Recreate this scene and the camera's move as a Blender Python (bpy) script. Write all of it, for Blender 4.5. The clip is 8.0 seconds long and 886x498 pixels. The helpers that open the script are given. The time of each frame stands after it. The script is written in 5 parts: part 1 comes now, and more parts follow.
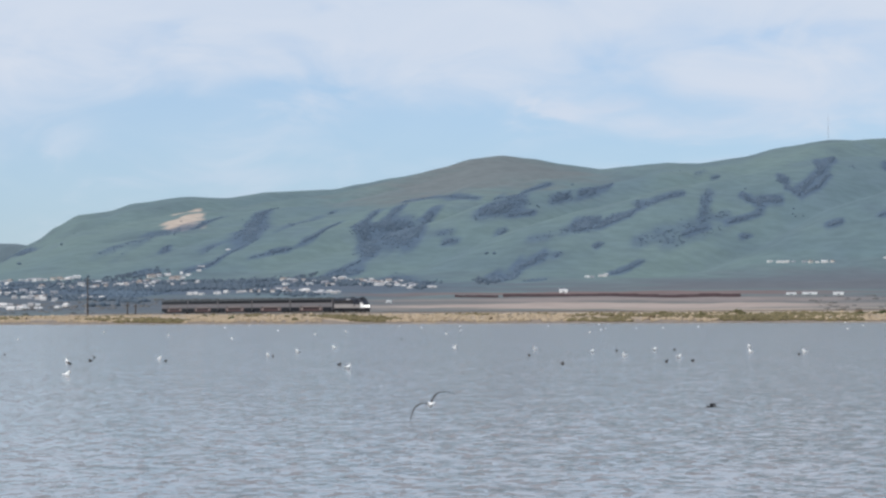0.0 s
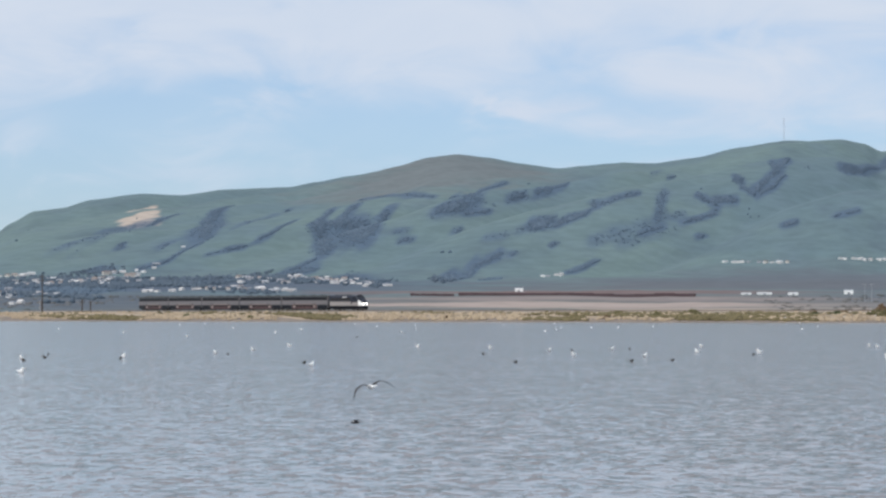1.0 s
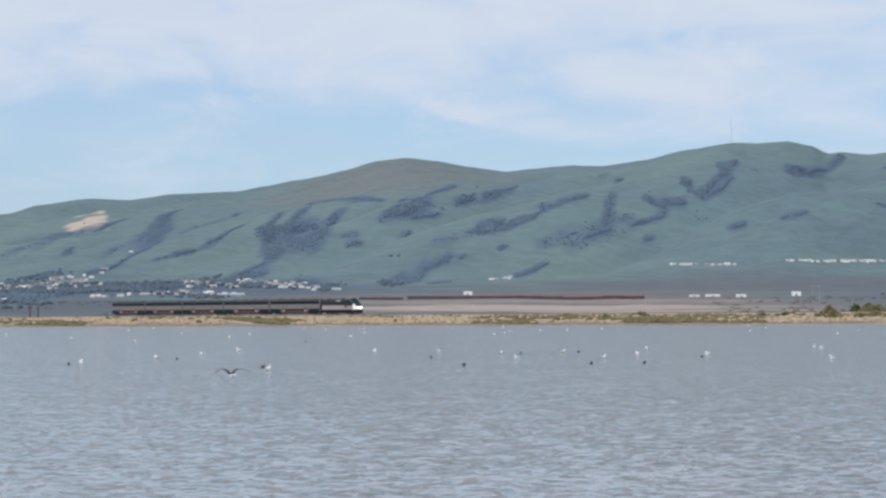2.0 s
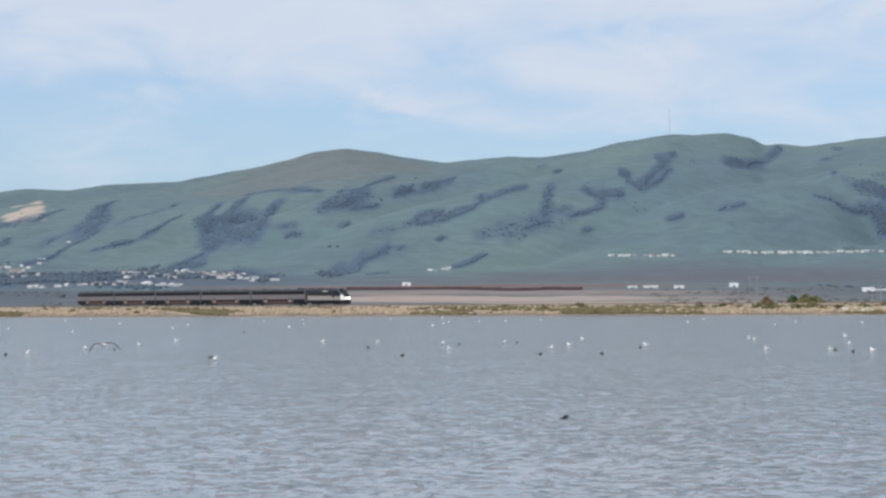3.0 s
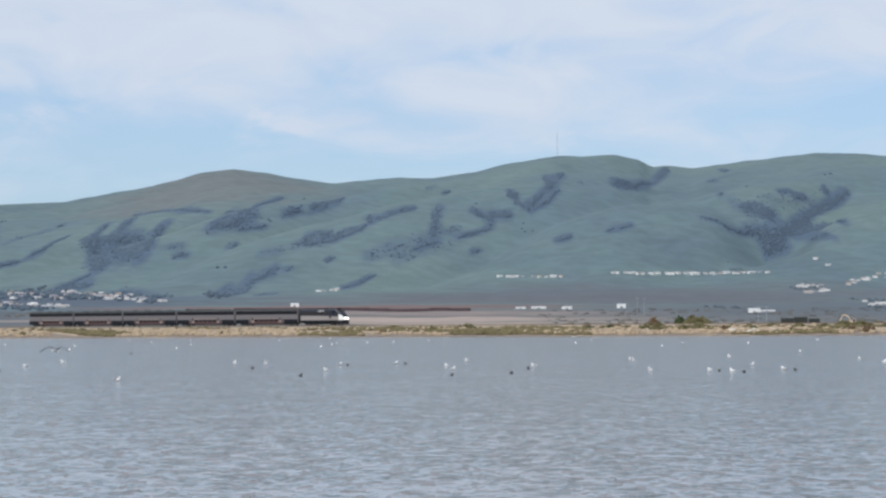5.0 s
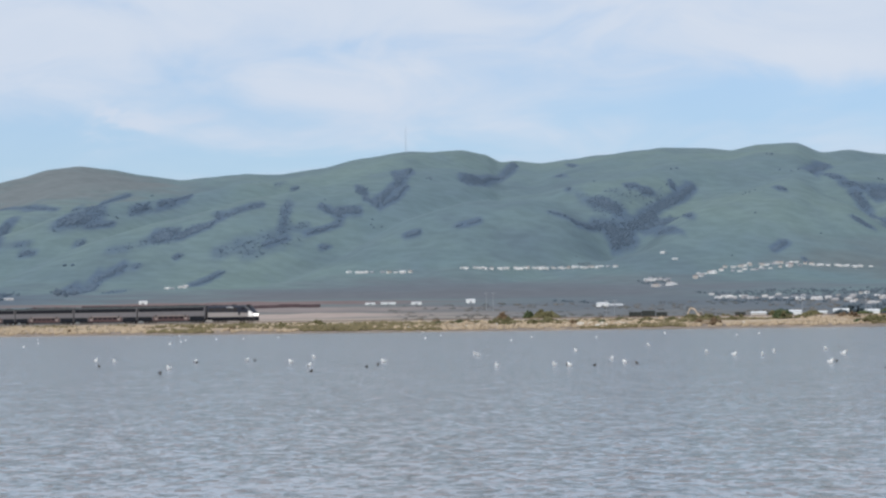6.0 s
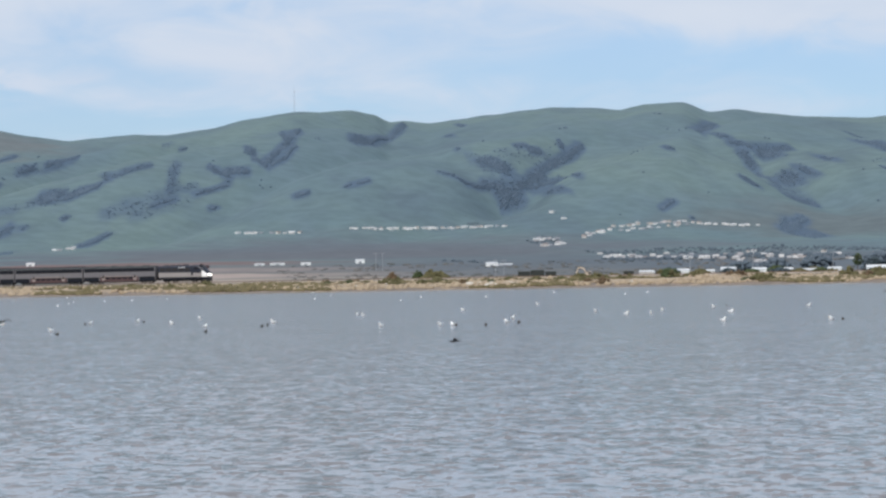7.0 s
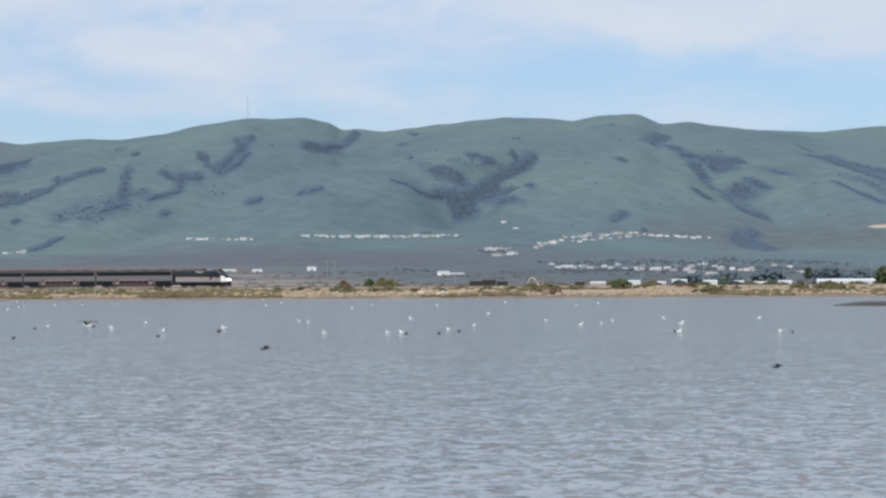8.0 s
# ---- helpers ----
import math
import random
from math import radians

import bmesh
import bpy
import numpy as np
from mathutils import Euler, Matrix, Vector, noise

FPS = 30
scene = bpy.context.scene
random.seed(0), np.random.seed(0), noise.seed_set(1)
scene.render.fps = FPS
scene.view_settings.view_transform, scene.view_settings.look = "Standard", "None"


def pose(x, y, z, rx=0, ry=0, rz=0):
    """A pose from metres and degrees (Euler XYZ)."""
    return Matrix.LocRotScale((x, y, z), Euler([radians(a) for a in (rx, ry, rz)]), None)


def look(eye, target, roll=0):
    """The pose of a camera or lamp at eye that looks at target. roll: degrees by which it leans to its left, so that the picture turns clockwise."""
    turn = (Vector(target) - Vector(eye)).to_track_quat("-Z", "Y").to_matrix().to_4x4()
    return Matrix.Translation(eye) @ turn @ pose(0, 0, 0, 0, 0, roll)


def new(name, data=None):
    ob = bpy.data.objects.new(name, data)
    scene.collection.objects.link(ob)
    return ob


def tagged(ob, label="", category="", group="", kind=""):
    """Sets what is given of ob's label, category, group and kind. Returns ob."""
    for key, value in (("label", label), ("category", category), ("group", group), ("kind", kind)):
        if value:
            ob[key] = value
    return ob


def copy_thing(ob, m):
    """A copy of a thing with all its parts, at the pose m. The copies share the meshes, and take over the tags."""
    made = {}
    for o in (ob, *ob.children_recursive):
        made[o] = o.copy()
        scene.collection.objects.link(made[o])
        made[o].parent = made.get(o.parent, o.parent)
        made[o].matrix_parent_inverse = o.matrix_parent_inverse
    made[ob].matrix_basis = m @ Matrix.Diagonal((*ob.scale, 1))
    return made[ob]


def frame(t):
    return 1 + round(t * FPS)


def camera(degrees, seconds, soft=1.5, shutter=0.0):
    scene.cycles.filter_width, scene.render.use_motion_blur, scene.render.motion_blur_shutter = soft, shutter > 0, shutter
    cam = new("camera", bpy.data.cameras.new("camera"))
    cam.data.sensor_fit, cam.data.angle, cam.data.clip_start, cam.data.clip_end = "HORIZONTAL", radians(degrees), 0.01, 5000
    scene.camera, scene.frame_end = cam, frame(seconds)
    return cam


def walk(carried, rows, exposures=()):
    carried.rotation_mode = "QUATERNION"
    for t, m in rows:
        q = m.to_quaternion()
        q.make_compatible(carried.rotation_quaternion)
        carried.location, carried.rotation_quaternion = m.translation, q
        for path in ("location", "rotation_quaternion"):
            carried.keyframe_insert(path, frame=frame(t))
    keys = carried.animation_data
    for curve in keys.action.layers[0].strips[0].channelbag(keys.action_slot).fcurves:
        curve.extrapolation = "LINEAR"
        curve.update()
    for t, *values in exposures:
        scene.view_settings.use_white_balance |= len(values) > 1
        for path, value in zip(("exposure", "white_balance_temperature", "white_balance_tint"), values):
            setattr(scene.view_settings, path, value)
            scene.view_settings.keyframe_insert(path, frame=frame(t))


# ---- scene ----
# ================= camera =================
cam = camera(20.0, 8.0, soft=2.5)
PATH = [
    (0.0, pose(0, 0, 2.5, 91.469, 0.285, 6.600)),
    (0.5, pose(0, 0, 2.5, 91.344, 0.184, 5.967)),
    (1.0, pose(0, 0, 2.5, 91.432, -0.001, 5.586)),
    (1.5, pose(0, 0, 2.5, 91.579, 0.186, 5.083)),
    (3.0, pose(0, 0, 2.5, 91.297, 0.267, 3.022)),
    (3.5, pose(0, 0, 2.5, 91.343, 0.300, 2.325)),
    (4.0, pose(0, 0, 2.5, 91.259, 0.282, 1.244)),
    (4.2, pose(0, 0, 2.5, 91.287, 0.222, 0.869)),
    (5.3, pose(0, 0, 2.5, 91.845, 0.414, 0.074)),
    (5.5, pose(0, 0, 2.5, 91.788, 0.473, -0.562)),
    (6.0, pose(0, 0, 2.5, 91.638, 0.750, -2.948)),
    (6.5, pose(0, 0, 2.5, 91.145, 0.902, -4.776)),
    (7.0, pose(0, 0, 2.5, 90.690, 1.031, -5.467)),
    (7.5, pose(0, 0, 2.5, 90.764, 0.713, -6.006)),
    (8.0, pose(0, 0, 2.5, 90.879, 0.295, -6.575)),
]
walk(cam, PATH)

# ================= world and sun =================
SUN_ELEV, SUN_AZ = 48.0, 215.0      # degrees; azimuth clockwise from +y (ahead of the camera)
world = bpy.data.worlds.new("sky")
scene.world = world
world.use_nodes = True


def node(tree, kind, **values):
    n = tree.nodes.new(kind)
    for key, value in values.items():
        if key in n.inputs:
            n.inputs[key].default_value = value
    return n


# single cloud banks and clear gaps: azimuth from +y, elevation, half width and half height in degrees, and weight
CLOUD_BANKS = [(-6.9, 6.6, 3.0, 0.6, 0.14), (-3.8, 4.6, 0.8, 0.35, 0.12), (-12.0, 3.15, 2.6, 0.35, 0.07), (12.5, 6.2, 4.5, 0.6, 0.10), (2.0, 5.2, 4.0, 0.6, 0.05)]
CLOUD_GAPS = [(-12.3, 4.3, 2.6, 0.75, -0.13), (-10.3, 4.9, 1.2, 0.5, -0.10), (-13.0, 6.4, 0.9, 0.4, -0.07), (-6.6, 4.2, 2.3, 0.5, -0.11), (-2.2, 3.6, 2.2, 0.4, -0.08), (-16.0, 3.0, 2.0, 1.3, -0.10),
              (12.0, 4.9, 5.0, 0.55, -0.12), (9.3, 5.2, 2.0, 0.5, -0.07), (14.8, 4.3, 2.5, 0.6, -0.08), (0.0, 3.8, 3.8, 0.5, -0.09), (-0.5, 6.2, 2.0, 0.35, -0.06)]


def build_sky():
    nt = world.node_tree
    nt.nodes.clear()
    L = nt.links.new
    sky = nt.nodes.new("ShaderNodeTexSky")
    sky.sky_type, sky.sun_disc = "NISHITA", False
    sky.sun_elevation, sky.sun_rotation = radians(SUN_ELEV), radians(SUN_AZ)
    sky.air_density, sky.dust_density = 1.0, 0.6
    tex = nt.nodes.new("ShaderNodeTexCoord")
    # thin cloud: broad sheets stretched along the horizon, then wisps
    mapa = nt.nodes.new("ShaderNodeMapping")
    mapa.inputs["Scale"].default_value = (1.0, 1.0, 3.6)
    mapa.inputs["Location"].default_value = (0.35, 0.0, 0.12)
    L(tex.outputs["Generated"], mapa.inputs["Vector"])
    broad = node(nt, "ShaderNodeTexNoise", Scale=5.5, Detail=5.0, Roughness=0.52, Distortion=0.35)
    L(mapa.outputs[0], broad.inputs["Vector"])
    mapb = nt.nodes.new("ShaderNodeMapping")
    mapb.inputs["Scale"].default_value = (1.0, 1.0, 2.4)
    mapb.inputs["Rotation"].default_value = (0.0, radians(18), 0.0)
    L(tex.outputs["Generated"], mapb.inputs["Vector"])
    wisps = node(nt, "ShaderNodeTexNoise", Scale=17.0, Detail=6.0, Roughness=0.55, Distortion=0.8)
    L(mapb.outputs[0], wisps.inputs["Vector"])
    calm = nt.nodes.new("ShaderNodeMath")
    calm.operation = "MULTIPLY_ADD"
    calm.inputs[1].default_value, calm.inputs[2].default_value = 0.45, 0.275
    L(broad.outputs["Fac"], calm.inputs[0])
    mix = nt.nodes.new("ShaderNodeMath")
    mix.operation = "MULTIPLY_ADD"
    mix.inputs[1].default_value = 0.3
    L(wisps.outputs["Fac"], mix.inputs[0])
    L(calm.outputs[0], mix.inputs[2])
    # ragged edges for the single banks and gaps
    shift = nt.nodes.new("ShaderNodeVectorMath")
    shift.operation = "MULTIPLY_ADD"
    shift.inputs[1].default_value, shift.inputs[2].default_value = (0.09, 0.0, 0.022), (-0.045, 0.0, -0.011)
    L(wisps.outputs["Color"], shift.inputs[0])
    bent = nt.nodes.new("ShaderNodeVectorMath")
    L(tex.outputs["Generated"], bent.inputs[0])
    L(shift.outputs[0], bent.inputs[1])
    total = mix.outputs[0]
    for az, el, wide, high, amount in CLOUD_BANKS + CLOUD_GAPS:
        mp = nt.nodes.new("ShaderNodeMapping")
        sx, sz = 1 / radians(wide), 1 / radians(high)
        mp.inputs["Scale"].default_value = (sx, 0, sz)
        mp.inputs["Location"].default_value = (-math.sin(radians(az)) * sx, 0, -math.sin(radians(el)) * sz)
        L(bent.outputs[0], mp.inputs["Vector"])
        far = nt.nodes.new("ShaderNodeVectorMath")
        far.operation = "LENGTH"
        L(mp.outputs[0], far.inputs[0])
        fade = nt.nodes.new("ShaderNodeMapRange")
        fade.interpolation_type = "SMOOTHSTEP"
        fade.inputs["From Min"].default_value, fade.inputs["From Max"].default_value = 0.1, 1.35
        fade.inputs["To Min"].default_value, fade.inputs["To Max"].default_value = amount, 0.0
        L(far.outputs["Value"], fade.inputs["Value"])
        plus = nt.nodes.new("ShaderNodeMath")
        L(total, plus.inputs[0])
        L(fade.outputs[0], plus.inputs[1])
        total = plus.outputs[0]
    # thicker cloud higher up
    sep = nt.nodes.new("ShaderNodeSeparateXYZ")
    L(tex.outputs["Generated"], sep.inputs[0])
    rise = nt.nodes.new("ShaderNodeMapRange")
    rise.inputs["From Min"].default_value, rise.inputs["From Max"].default_value = 0.06, 0.13
    rise.inputs["To Min"].default_value, rise.inputs["To Max"].default_value = -0.02, 0.12
    L(sep.outputs["Z"], rise.inputs["Value"])
    add = nt.nodes.new("ShaderNodeMath")
    L(total, add.inputs[0])
    L(rise.outputs[0], add.inputs[1])
    ramp = nt.nodes.new("ShaderNodeValToRGB")
    ramp.color_ramp.interpolation = "EASE"
    ramp.color_ramp.elements[0].position, ramp.color_ramp.elements[0].color = 0.53, (0.0, 0.0, 0.0, 1)
    ramp.color_ramp.elements[1].position, ramp.color_ramp.elements[1].color = 0.78, (1, 1, 1, 1)
    L(add.outputs[0], ramp.inputs["Fac"])
    veil = nt.nodes.new("ShaderNodeMapRange")
    veil.inputs["To Min"].default_value, veil.inputs["To Max"].default_value = 0.44, 1.0
    L(ramp.outputs["Color"], veil.inputs["Value"])
    clear = nt.nodes.new("ShaderNodeVectorMath")
    clear.operation = "MULTIPLY"
    clear.inputs[1].default_value = (0.060, 0.088, 0.124)
    L(sky.outputs[0], clear.inputs[0])
    shade = nt.nodes.new("ShaderNodeMix")
    shade.data_type = "RGBA"
    shade.inputs[6].default_value = (0.56, 0.66, 0.815, 1)
    shade.inputs[7].default_value = (0.685, 0.745, 0.845, 1)
    L(wisps.outputs["Fac"], shade.inputs[0])
    both = nt.nodes.new("ShaderNodeMix")
    both.data_type = "RGBA"
    L(veil.outputs[0], both.inputs[0])
    L(clear.outputs[0], both.inputs[6])
    L(shade.outputs[2], both.inputs[7])
    bg = nt.nodes.new("ShaderNodeBackground")
    bg.inputs["Strength"].default_value = 1.0
    L(both.outputs[2], bg.inputs["Color"])
    out = nt.nodes.new("ShaderNodeOutputWorld")
    L(bg.outputs[0], out.inputs["Surface"])


build_sky()
sun_data = bpy.data.lights.new("sun", "SUN")
sun_data.energy, sun_data.angle, sun_data.color = 2.6, radians(1.5), (1.0, 0.95, 0.88)
sun = new("sun", sun_data)
sun_dir = Vector((math.sin(radians(SUN_AZ)) * math.cos(radians(SUN_ELEV)), math.cos(radians(SUN_AZ)) * math.cos(radians(SUN_ELEV)), math.sin(radians(SUN_ELEV))))
sun.matrix_world = look(sun_dir * 100, (0, 0, 0))


# ================= materials =================
def material(name, color, rough=0.8, metal=0.0, vary=0.25, scale=1.0, fine=8.0, bump=0.0, bump_scale=None, second=None, spec=0.5, per_object=0.0, stretch=(1, 1, 1), emit=0.0):
    """Two scales of colour variation, optional second colour in patches, optional relief; scale in 1/metres."""
    m = bpy.data.materials.new(name)
    m.use_nodes = True
    nt = m.node_tree
    L = nt.links.new
    bsdf = nt.nodes["Principled BSDF"]
    bsdf.inputs["Roughness"].default_value = rough
    bsdf.inputs["Metallic"].default_value = metal
    bsdf.inputs["Specular IOR Level"].default_value = spec
    geo = nt.nodes.new("ShaderNodeTexCoord")
    mp = nt.nodes.new("ShaderNodeMapping")
    mp.inputs["Scale"].default_value = stretch
    L(geo.outputs["Object"], mp.inputs["Vector"])
    big = node(nt, "ShaderNodeTexNoise", Scale=scale, Detail=4.0, Roughness=0.6)
    small = node(nt, "ShaderNodeTexNoise", Scale=scale * fine, Detail=3.0, Roughness=0.6)
    L(mp.outputs[0], big.inputs["Vector"])
    L(mp.outputs[0], small.inputs["Vector"])
    two = nt.nodes.new("ShaderNodeMix")
    two.data_type = "RGBA"
    two.inputs[6].default_value = (*color, 1)
    two.inputs[7].default_value = (*(second or color), 1)
    edge = nt.nodes.new("ShaderNodeMapRange")
    edge.inputs["From Min"].default_value, edge.inputs["From Max"].default_value = 0.42, 0.6
    L(big.outputs["Fac"], edge.inputs["Value"])
    L(edge.outputs[0], two.inputs[0])
    val = nt.nodes.new("ShaderNodeMath")
    val.operation = "ADD"
    L(big.outputs["Fac"], val.inputs[0])
    L(small.outputs["Fac"], val.inputs[1])
    rng = nt.nodes.new("ShaderNodeMapRange")
    rng.inputs["From Min"].default_value, rng.inputs["From Max"].default_value = 0.6, 1.4
    rng.inputs["To Min"].default_value, rng.inputs["To Max"].default_value = 1 - vary, 1 + vary
    L(val.outputs[0], rng.inputs["Value"])
    last = rng.outputs[0]
    if per_object:
        info = nt.nodes.new("ShaderNodeObjectInfo")
        r2 = nt.nodes.new("ShaderNodeMapRange")
        r2.inputs["To Min"].default_value, r2.inputs["To Max"].default_value = 1 - per_object, 1 + per_object
        L(info.outputs["Random"], r2.inputs["Value"])
        mul = nt.nodes.new("ShaderNodeMath")
        mul.operation = "MULTIPLY"
        L(last, mul.inputs[0])
        L(r2.outputs[0], mul.inputs[1])
        last = mul.outputs[0]
    tint = nt.nodes.new("ShaderNodeVectorMath")
    tint.operation = "SCALE"
    L(two.outputs[2], tint.inputs[0])
    L(last, tint.inputs["Scale"])
    L(tint.outputs[0], bsdf.inputs["Base Color"])
    if bump:
        bp = nt.nodes.new("ShaderNodeBump")
        bp.inputs["Strength"].default_value = 0.8
        bp.inputs["Distance"].default_value = bump
        if bump_scale:
            rel = node(nt, "ShaderNodeTexNoise", Scale=bump_scale, Detail=4.0)
            L(mp.outputs[0], rel.inputs["Vector"])
            L(rel.outputs["Fac"], bp.inputs["Height"])
        else:
            L(small.outputs["Fac"], bp.inputs["Height"])
        L(bp.outputs[0], bsdf.inputs["Normal"])
    if emit:
        bsdf.inputs["Emission Color"].default_value = (*color, 1)
        bsdf.inputs["Emission Strength"].default_value = emit
    return m


def island_leaf(name, dark, light, rough=0.85):
    """Foliage whose clumps differ one from the next."""
    m = bpy.data.materials.new(name)
    m.use_nodes = True
    nt = m.node_tree
    L = nt.links.new
    bsdf = nt.nodes["Principled BSDF"]
    bsdf.inputs["Roughness"].default_value = rough
    bsdf.inputs["Specular IOR Level"].default_value = 0.2
    geo = nt.nodes.new("ShaderNodeNewGeometry")
    tex = nt.nodes.new("ShaderNodeTexCoord")
    nz = node(nt, "ShaderNodeTexNoise", Scale=0.8, Detail=4.0)
    L(tex.outputs["Object"], nz.inputs["Vector"])
    a = nt.nodes.new("ShaderNodeMath")
    a.operation = "MULTIPLY_ADD"
    a.inputs[1].default_value = 0.6
    L(geo.outputs["Random Per Island"], a.inputs[0])
    b = nt.nodes.new("ShaderNodeMath")
    b.operation = "MULTIPLY"
    b.inputs[1].default_value = 0.4
    L(nz.outputs["Fac"], b.inputs[0])
    L(b.outputs[0], a.inputs[2])
    mix = nt.nodes.new("ShaderNodeMix")
    mix.data_type = "RGBA"
    mix.inputs[6].default_value = (*dark, 1)
    mix.inputs[7].default_value = (*light, 1)
    L(a.outputs[0], mix.inputs[0])
    L(mix.outputs[2], bsdf.inputs["Base Color"])
    return m


def water_material():
    m = bpy.data.materials.new("bay_water")
    m.use_nodes = True
    nt = m.node_tree
    L = nt.links.new
    bsdf = nt.nodes["Principled BSDF"]
    bsdf.inputs["Base Color"].default_value = (0.10, 0.115, 0.125, 1)
    bsdf.inputs["Roughness"].default_value = 0.12
    bsdf.inputs["IOR"].default_value = 1.333
    tex = nt.nodes.new("ShaderNodeTexCoord")
    # wave slopes at three lengths
    slope = None
    for sc, st, amp, turn in ((0.33, (1.0, 0.7, 1), 0.022, 12), (1.9, (1.0, 0.6, 1), 0.08, -7), (4.6, (1.0, 0.7, 1), 0.16, 20)):
        mp = nt.nodes.new("ShaderNodeMapping")
        mp.inputs["Scale"].default_value = st
        mp.inputs["Rotation"].default_value = (0, 0, radians(turn))
        L(tex.outputs["Object"], mp.inputs["Vector"])
        nz = node(nt, "ShaderNodeTexNoise", Scale=sc, Detail=2.0, Roughness=0.5, Distortion=0.3)
        L(mp.outputs[0], nz.inputs["Vector"])
        mu = nt.nodes.new("ShaderNodeVectorMath")
        mu.operation = "MULTIPLY_ADD"
        mu.inputs[1].default_value = (amp * 0.6, amp, 0)
        mu.inputs[2].default_value = (-amp * 0.3, -amp * 0.5, 0)
        L(nz.outputs["Color"], mu.inputs[0])
        if slope is None:
            slope = mu.outputs[0]
        else:
            ad = nt.nodes.new("ShaderNodeVectorMath")
            L(slope, ad.inputs[0])
            L(mu.outputs[0], ad.inputs[1])
            slope = ad.outputs[0]
    # steeper faces of single wavelets, turned towards -y
    for sc, st, lo, hi, steep, turn in ((2.0, (1.1, 0.75, 1), 0.605, 0.65, 0.6, -6), (3.2, (1.0, 0.7, 1), 0.60, 0.645, 0.6, 8), (5.4, (0.9, 0.6, 1), 0.60, 0.65, 0.45, -3)):
        mp = nt.nodes.new("ShaderNodeMapping")
        mp.inputs["Scale"].default_value = st
        mp.inputs["Rotation"].default_value = (0, 0, radians(turn))
        L(tex.outputs["Object"], mp.inputs["Vector"])
        nz = node(nt, "ShaderNodeTexNoise", Scale=sc, Detail=2.0, Roughness=0.55, Distortion=0.6)
        L(mp.outputs[0], nz.inputs["Vector"])
        rg = nt.nodes.new("ShaderNodeMapRange")
        rg.interpolation_type = "SMOOTHSTEP"
        rg.inputs["From Min"].default_value, rg.inputs["From Max"].default_value = lo, hi
        L(nz.outputs["Fac"], rg.inputs["Value"])
        face = nt.nodes.new("ShaderNodeCombineXYZ")
        neg = nt.nodes.new("ShaderNodeMath")
        neg.operation = "MULTIPLY"
        neg.inputs[1].default_value = -steep
        L(rg.outputs[0], neg.inputs[0])
        L(neg.outputs[0], face.inputs["Y"])
        ad = nt.nodes.new("ShaderNodeVectorMath")
        L(slope, ad.inputs[0])
        L(face.outputs[0], ad.inputs[1])
        slope = ad.outputs[0]
    # calmer and rougher lanes drawn by the wind
    lanes = node(nt, "ShaderNodeTexNoise", Scale=0.035, Detail=3.0)
    L(tex.outputs["Object"], lanes.inputs["Vector"])
    lane = nt.nodes.new("ShaderNodeMapRange")
    lane.inputs["From Min"].default_value, lane.inputs["From Max"].default_value = 0.35, 0.65
    lane.inputs["To Min"].default_value, lane.inputs["To Max"].default_value = 0.75, 1.2
    L(lanes.outputs["Fac"], lane.inputs["Value"])
    sl = nt.nodes.new("ShaderNodeVectorMath")
    sl.operation = "SCALE"
    L(slope, sl.inputs[0])
    L(lane.outputs[0], sl.inputs["Scale"])
    up = nt.nodes.new("ShaderNodeVectorMath")
    up.inputs[1].default_value = (0, 0, 1)
    L(sl.outputs[0], up.inputs[0])
    unit = nt.nodes.new("ShaderNodeVectorMath")
    unit.operation = "NORMALIZE"
    L(up.outputs[0], unit.inputs[0])
    L(unit.outputs[0], bsdf.inputs["Normal"])
    # silt in broad drifts
    silt = node(nt, "ShaderNodeTexNoise", Scale=0.03, Detail=4.0)
    L(tex.outputs["Object"], silt.inputs["Vector"])
    mix = nt.nodes.new("ShaderNodeMix")
    mix.data_type = "RGBA"
    mix.inputs[6].default_value = (0.186, 0.188, 0.203, 1)
    mix.inputs[7].default_value = (0.208, 0.205, 0.216, 1)
    L(silt.outputs["Fac"], mix.inputs[0])
    L(mix.outputs[2], bsdf.inputs["Base Color"])
    return m


def hill_material():
    """Winter grass with dry brown tops, scrubby low slopes and one bare slip of pale soil, haze put into the colours.
    """
    m = bpy.data.materials.new("hill_grass")
    m.use_nodes = True
    nt = m.node_tree
    L = nt.links.new
    bsdf = nt.nodes["Principled BSDF"]
    bsdf.inputs["Roughness"].default_value = 0.95
    bsdf.inputs["Specular IOR Level"].default_value = 0.1
    tex = nt.nodes.new("ShaderNodeTexCoord")
    pos = tex.outputs["Object"]

    def noise_of(scale, detail=5.0, stretch=(1, 1, 1), turn=0.0):
        mp = nt.nodes.new("ShaderNodeMapping")
        mp.inputs["Scale"].default_value = stretch
        mp.inputs["Rotation"].default_value = (0, 0, radians(turn))
        L(pos, mp.inputs["Vector"])
        nz = node(nt, "ShaderNodeTexNoise", Scale=scale, Detail=detail, Roughness=0.6)
        L(mp.outputs[0], nz.inputs["Vector"])
        return nz.outputs["Fac"]

    def ranged(value, a, b, c=0.0, d=1.0):
        r = nt.nodes.new("ShaderNodeMapRange")
        r.interpolation_type = "SMOOTHSTEP"
        for k, v in (("From Min", a), ("From Max", b), ("To Min", c), ("To Max", d)):
            r.inputs[k].default_value = v
        L(value, r.inputs["Value"])
        return r.outputs[0]

    def blend(fac, one, two):
        x = nt.nodes.new("ShaderNodeMix")
        x.data_type = "RGBA"
        L(fac, x.inputs[0])
        for slot, c in ((6, one), (7, two)):
            if isinstance(c, tuple):
                x.inputs[slot].default_value = (*c, 1)
            else:
                L(c, x.inputs[slot])
        return x.outputs[2]

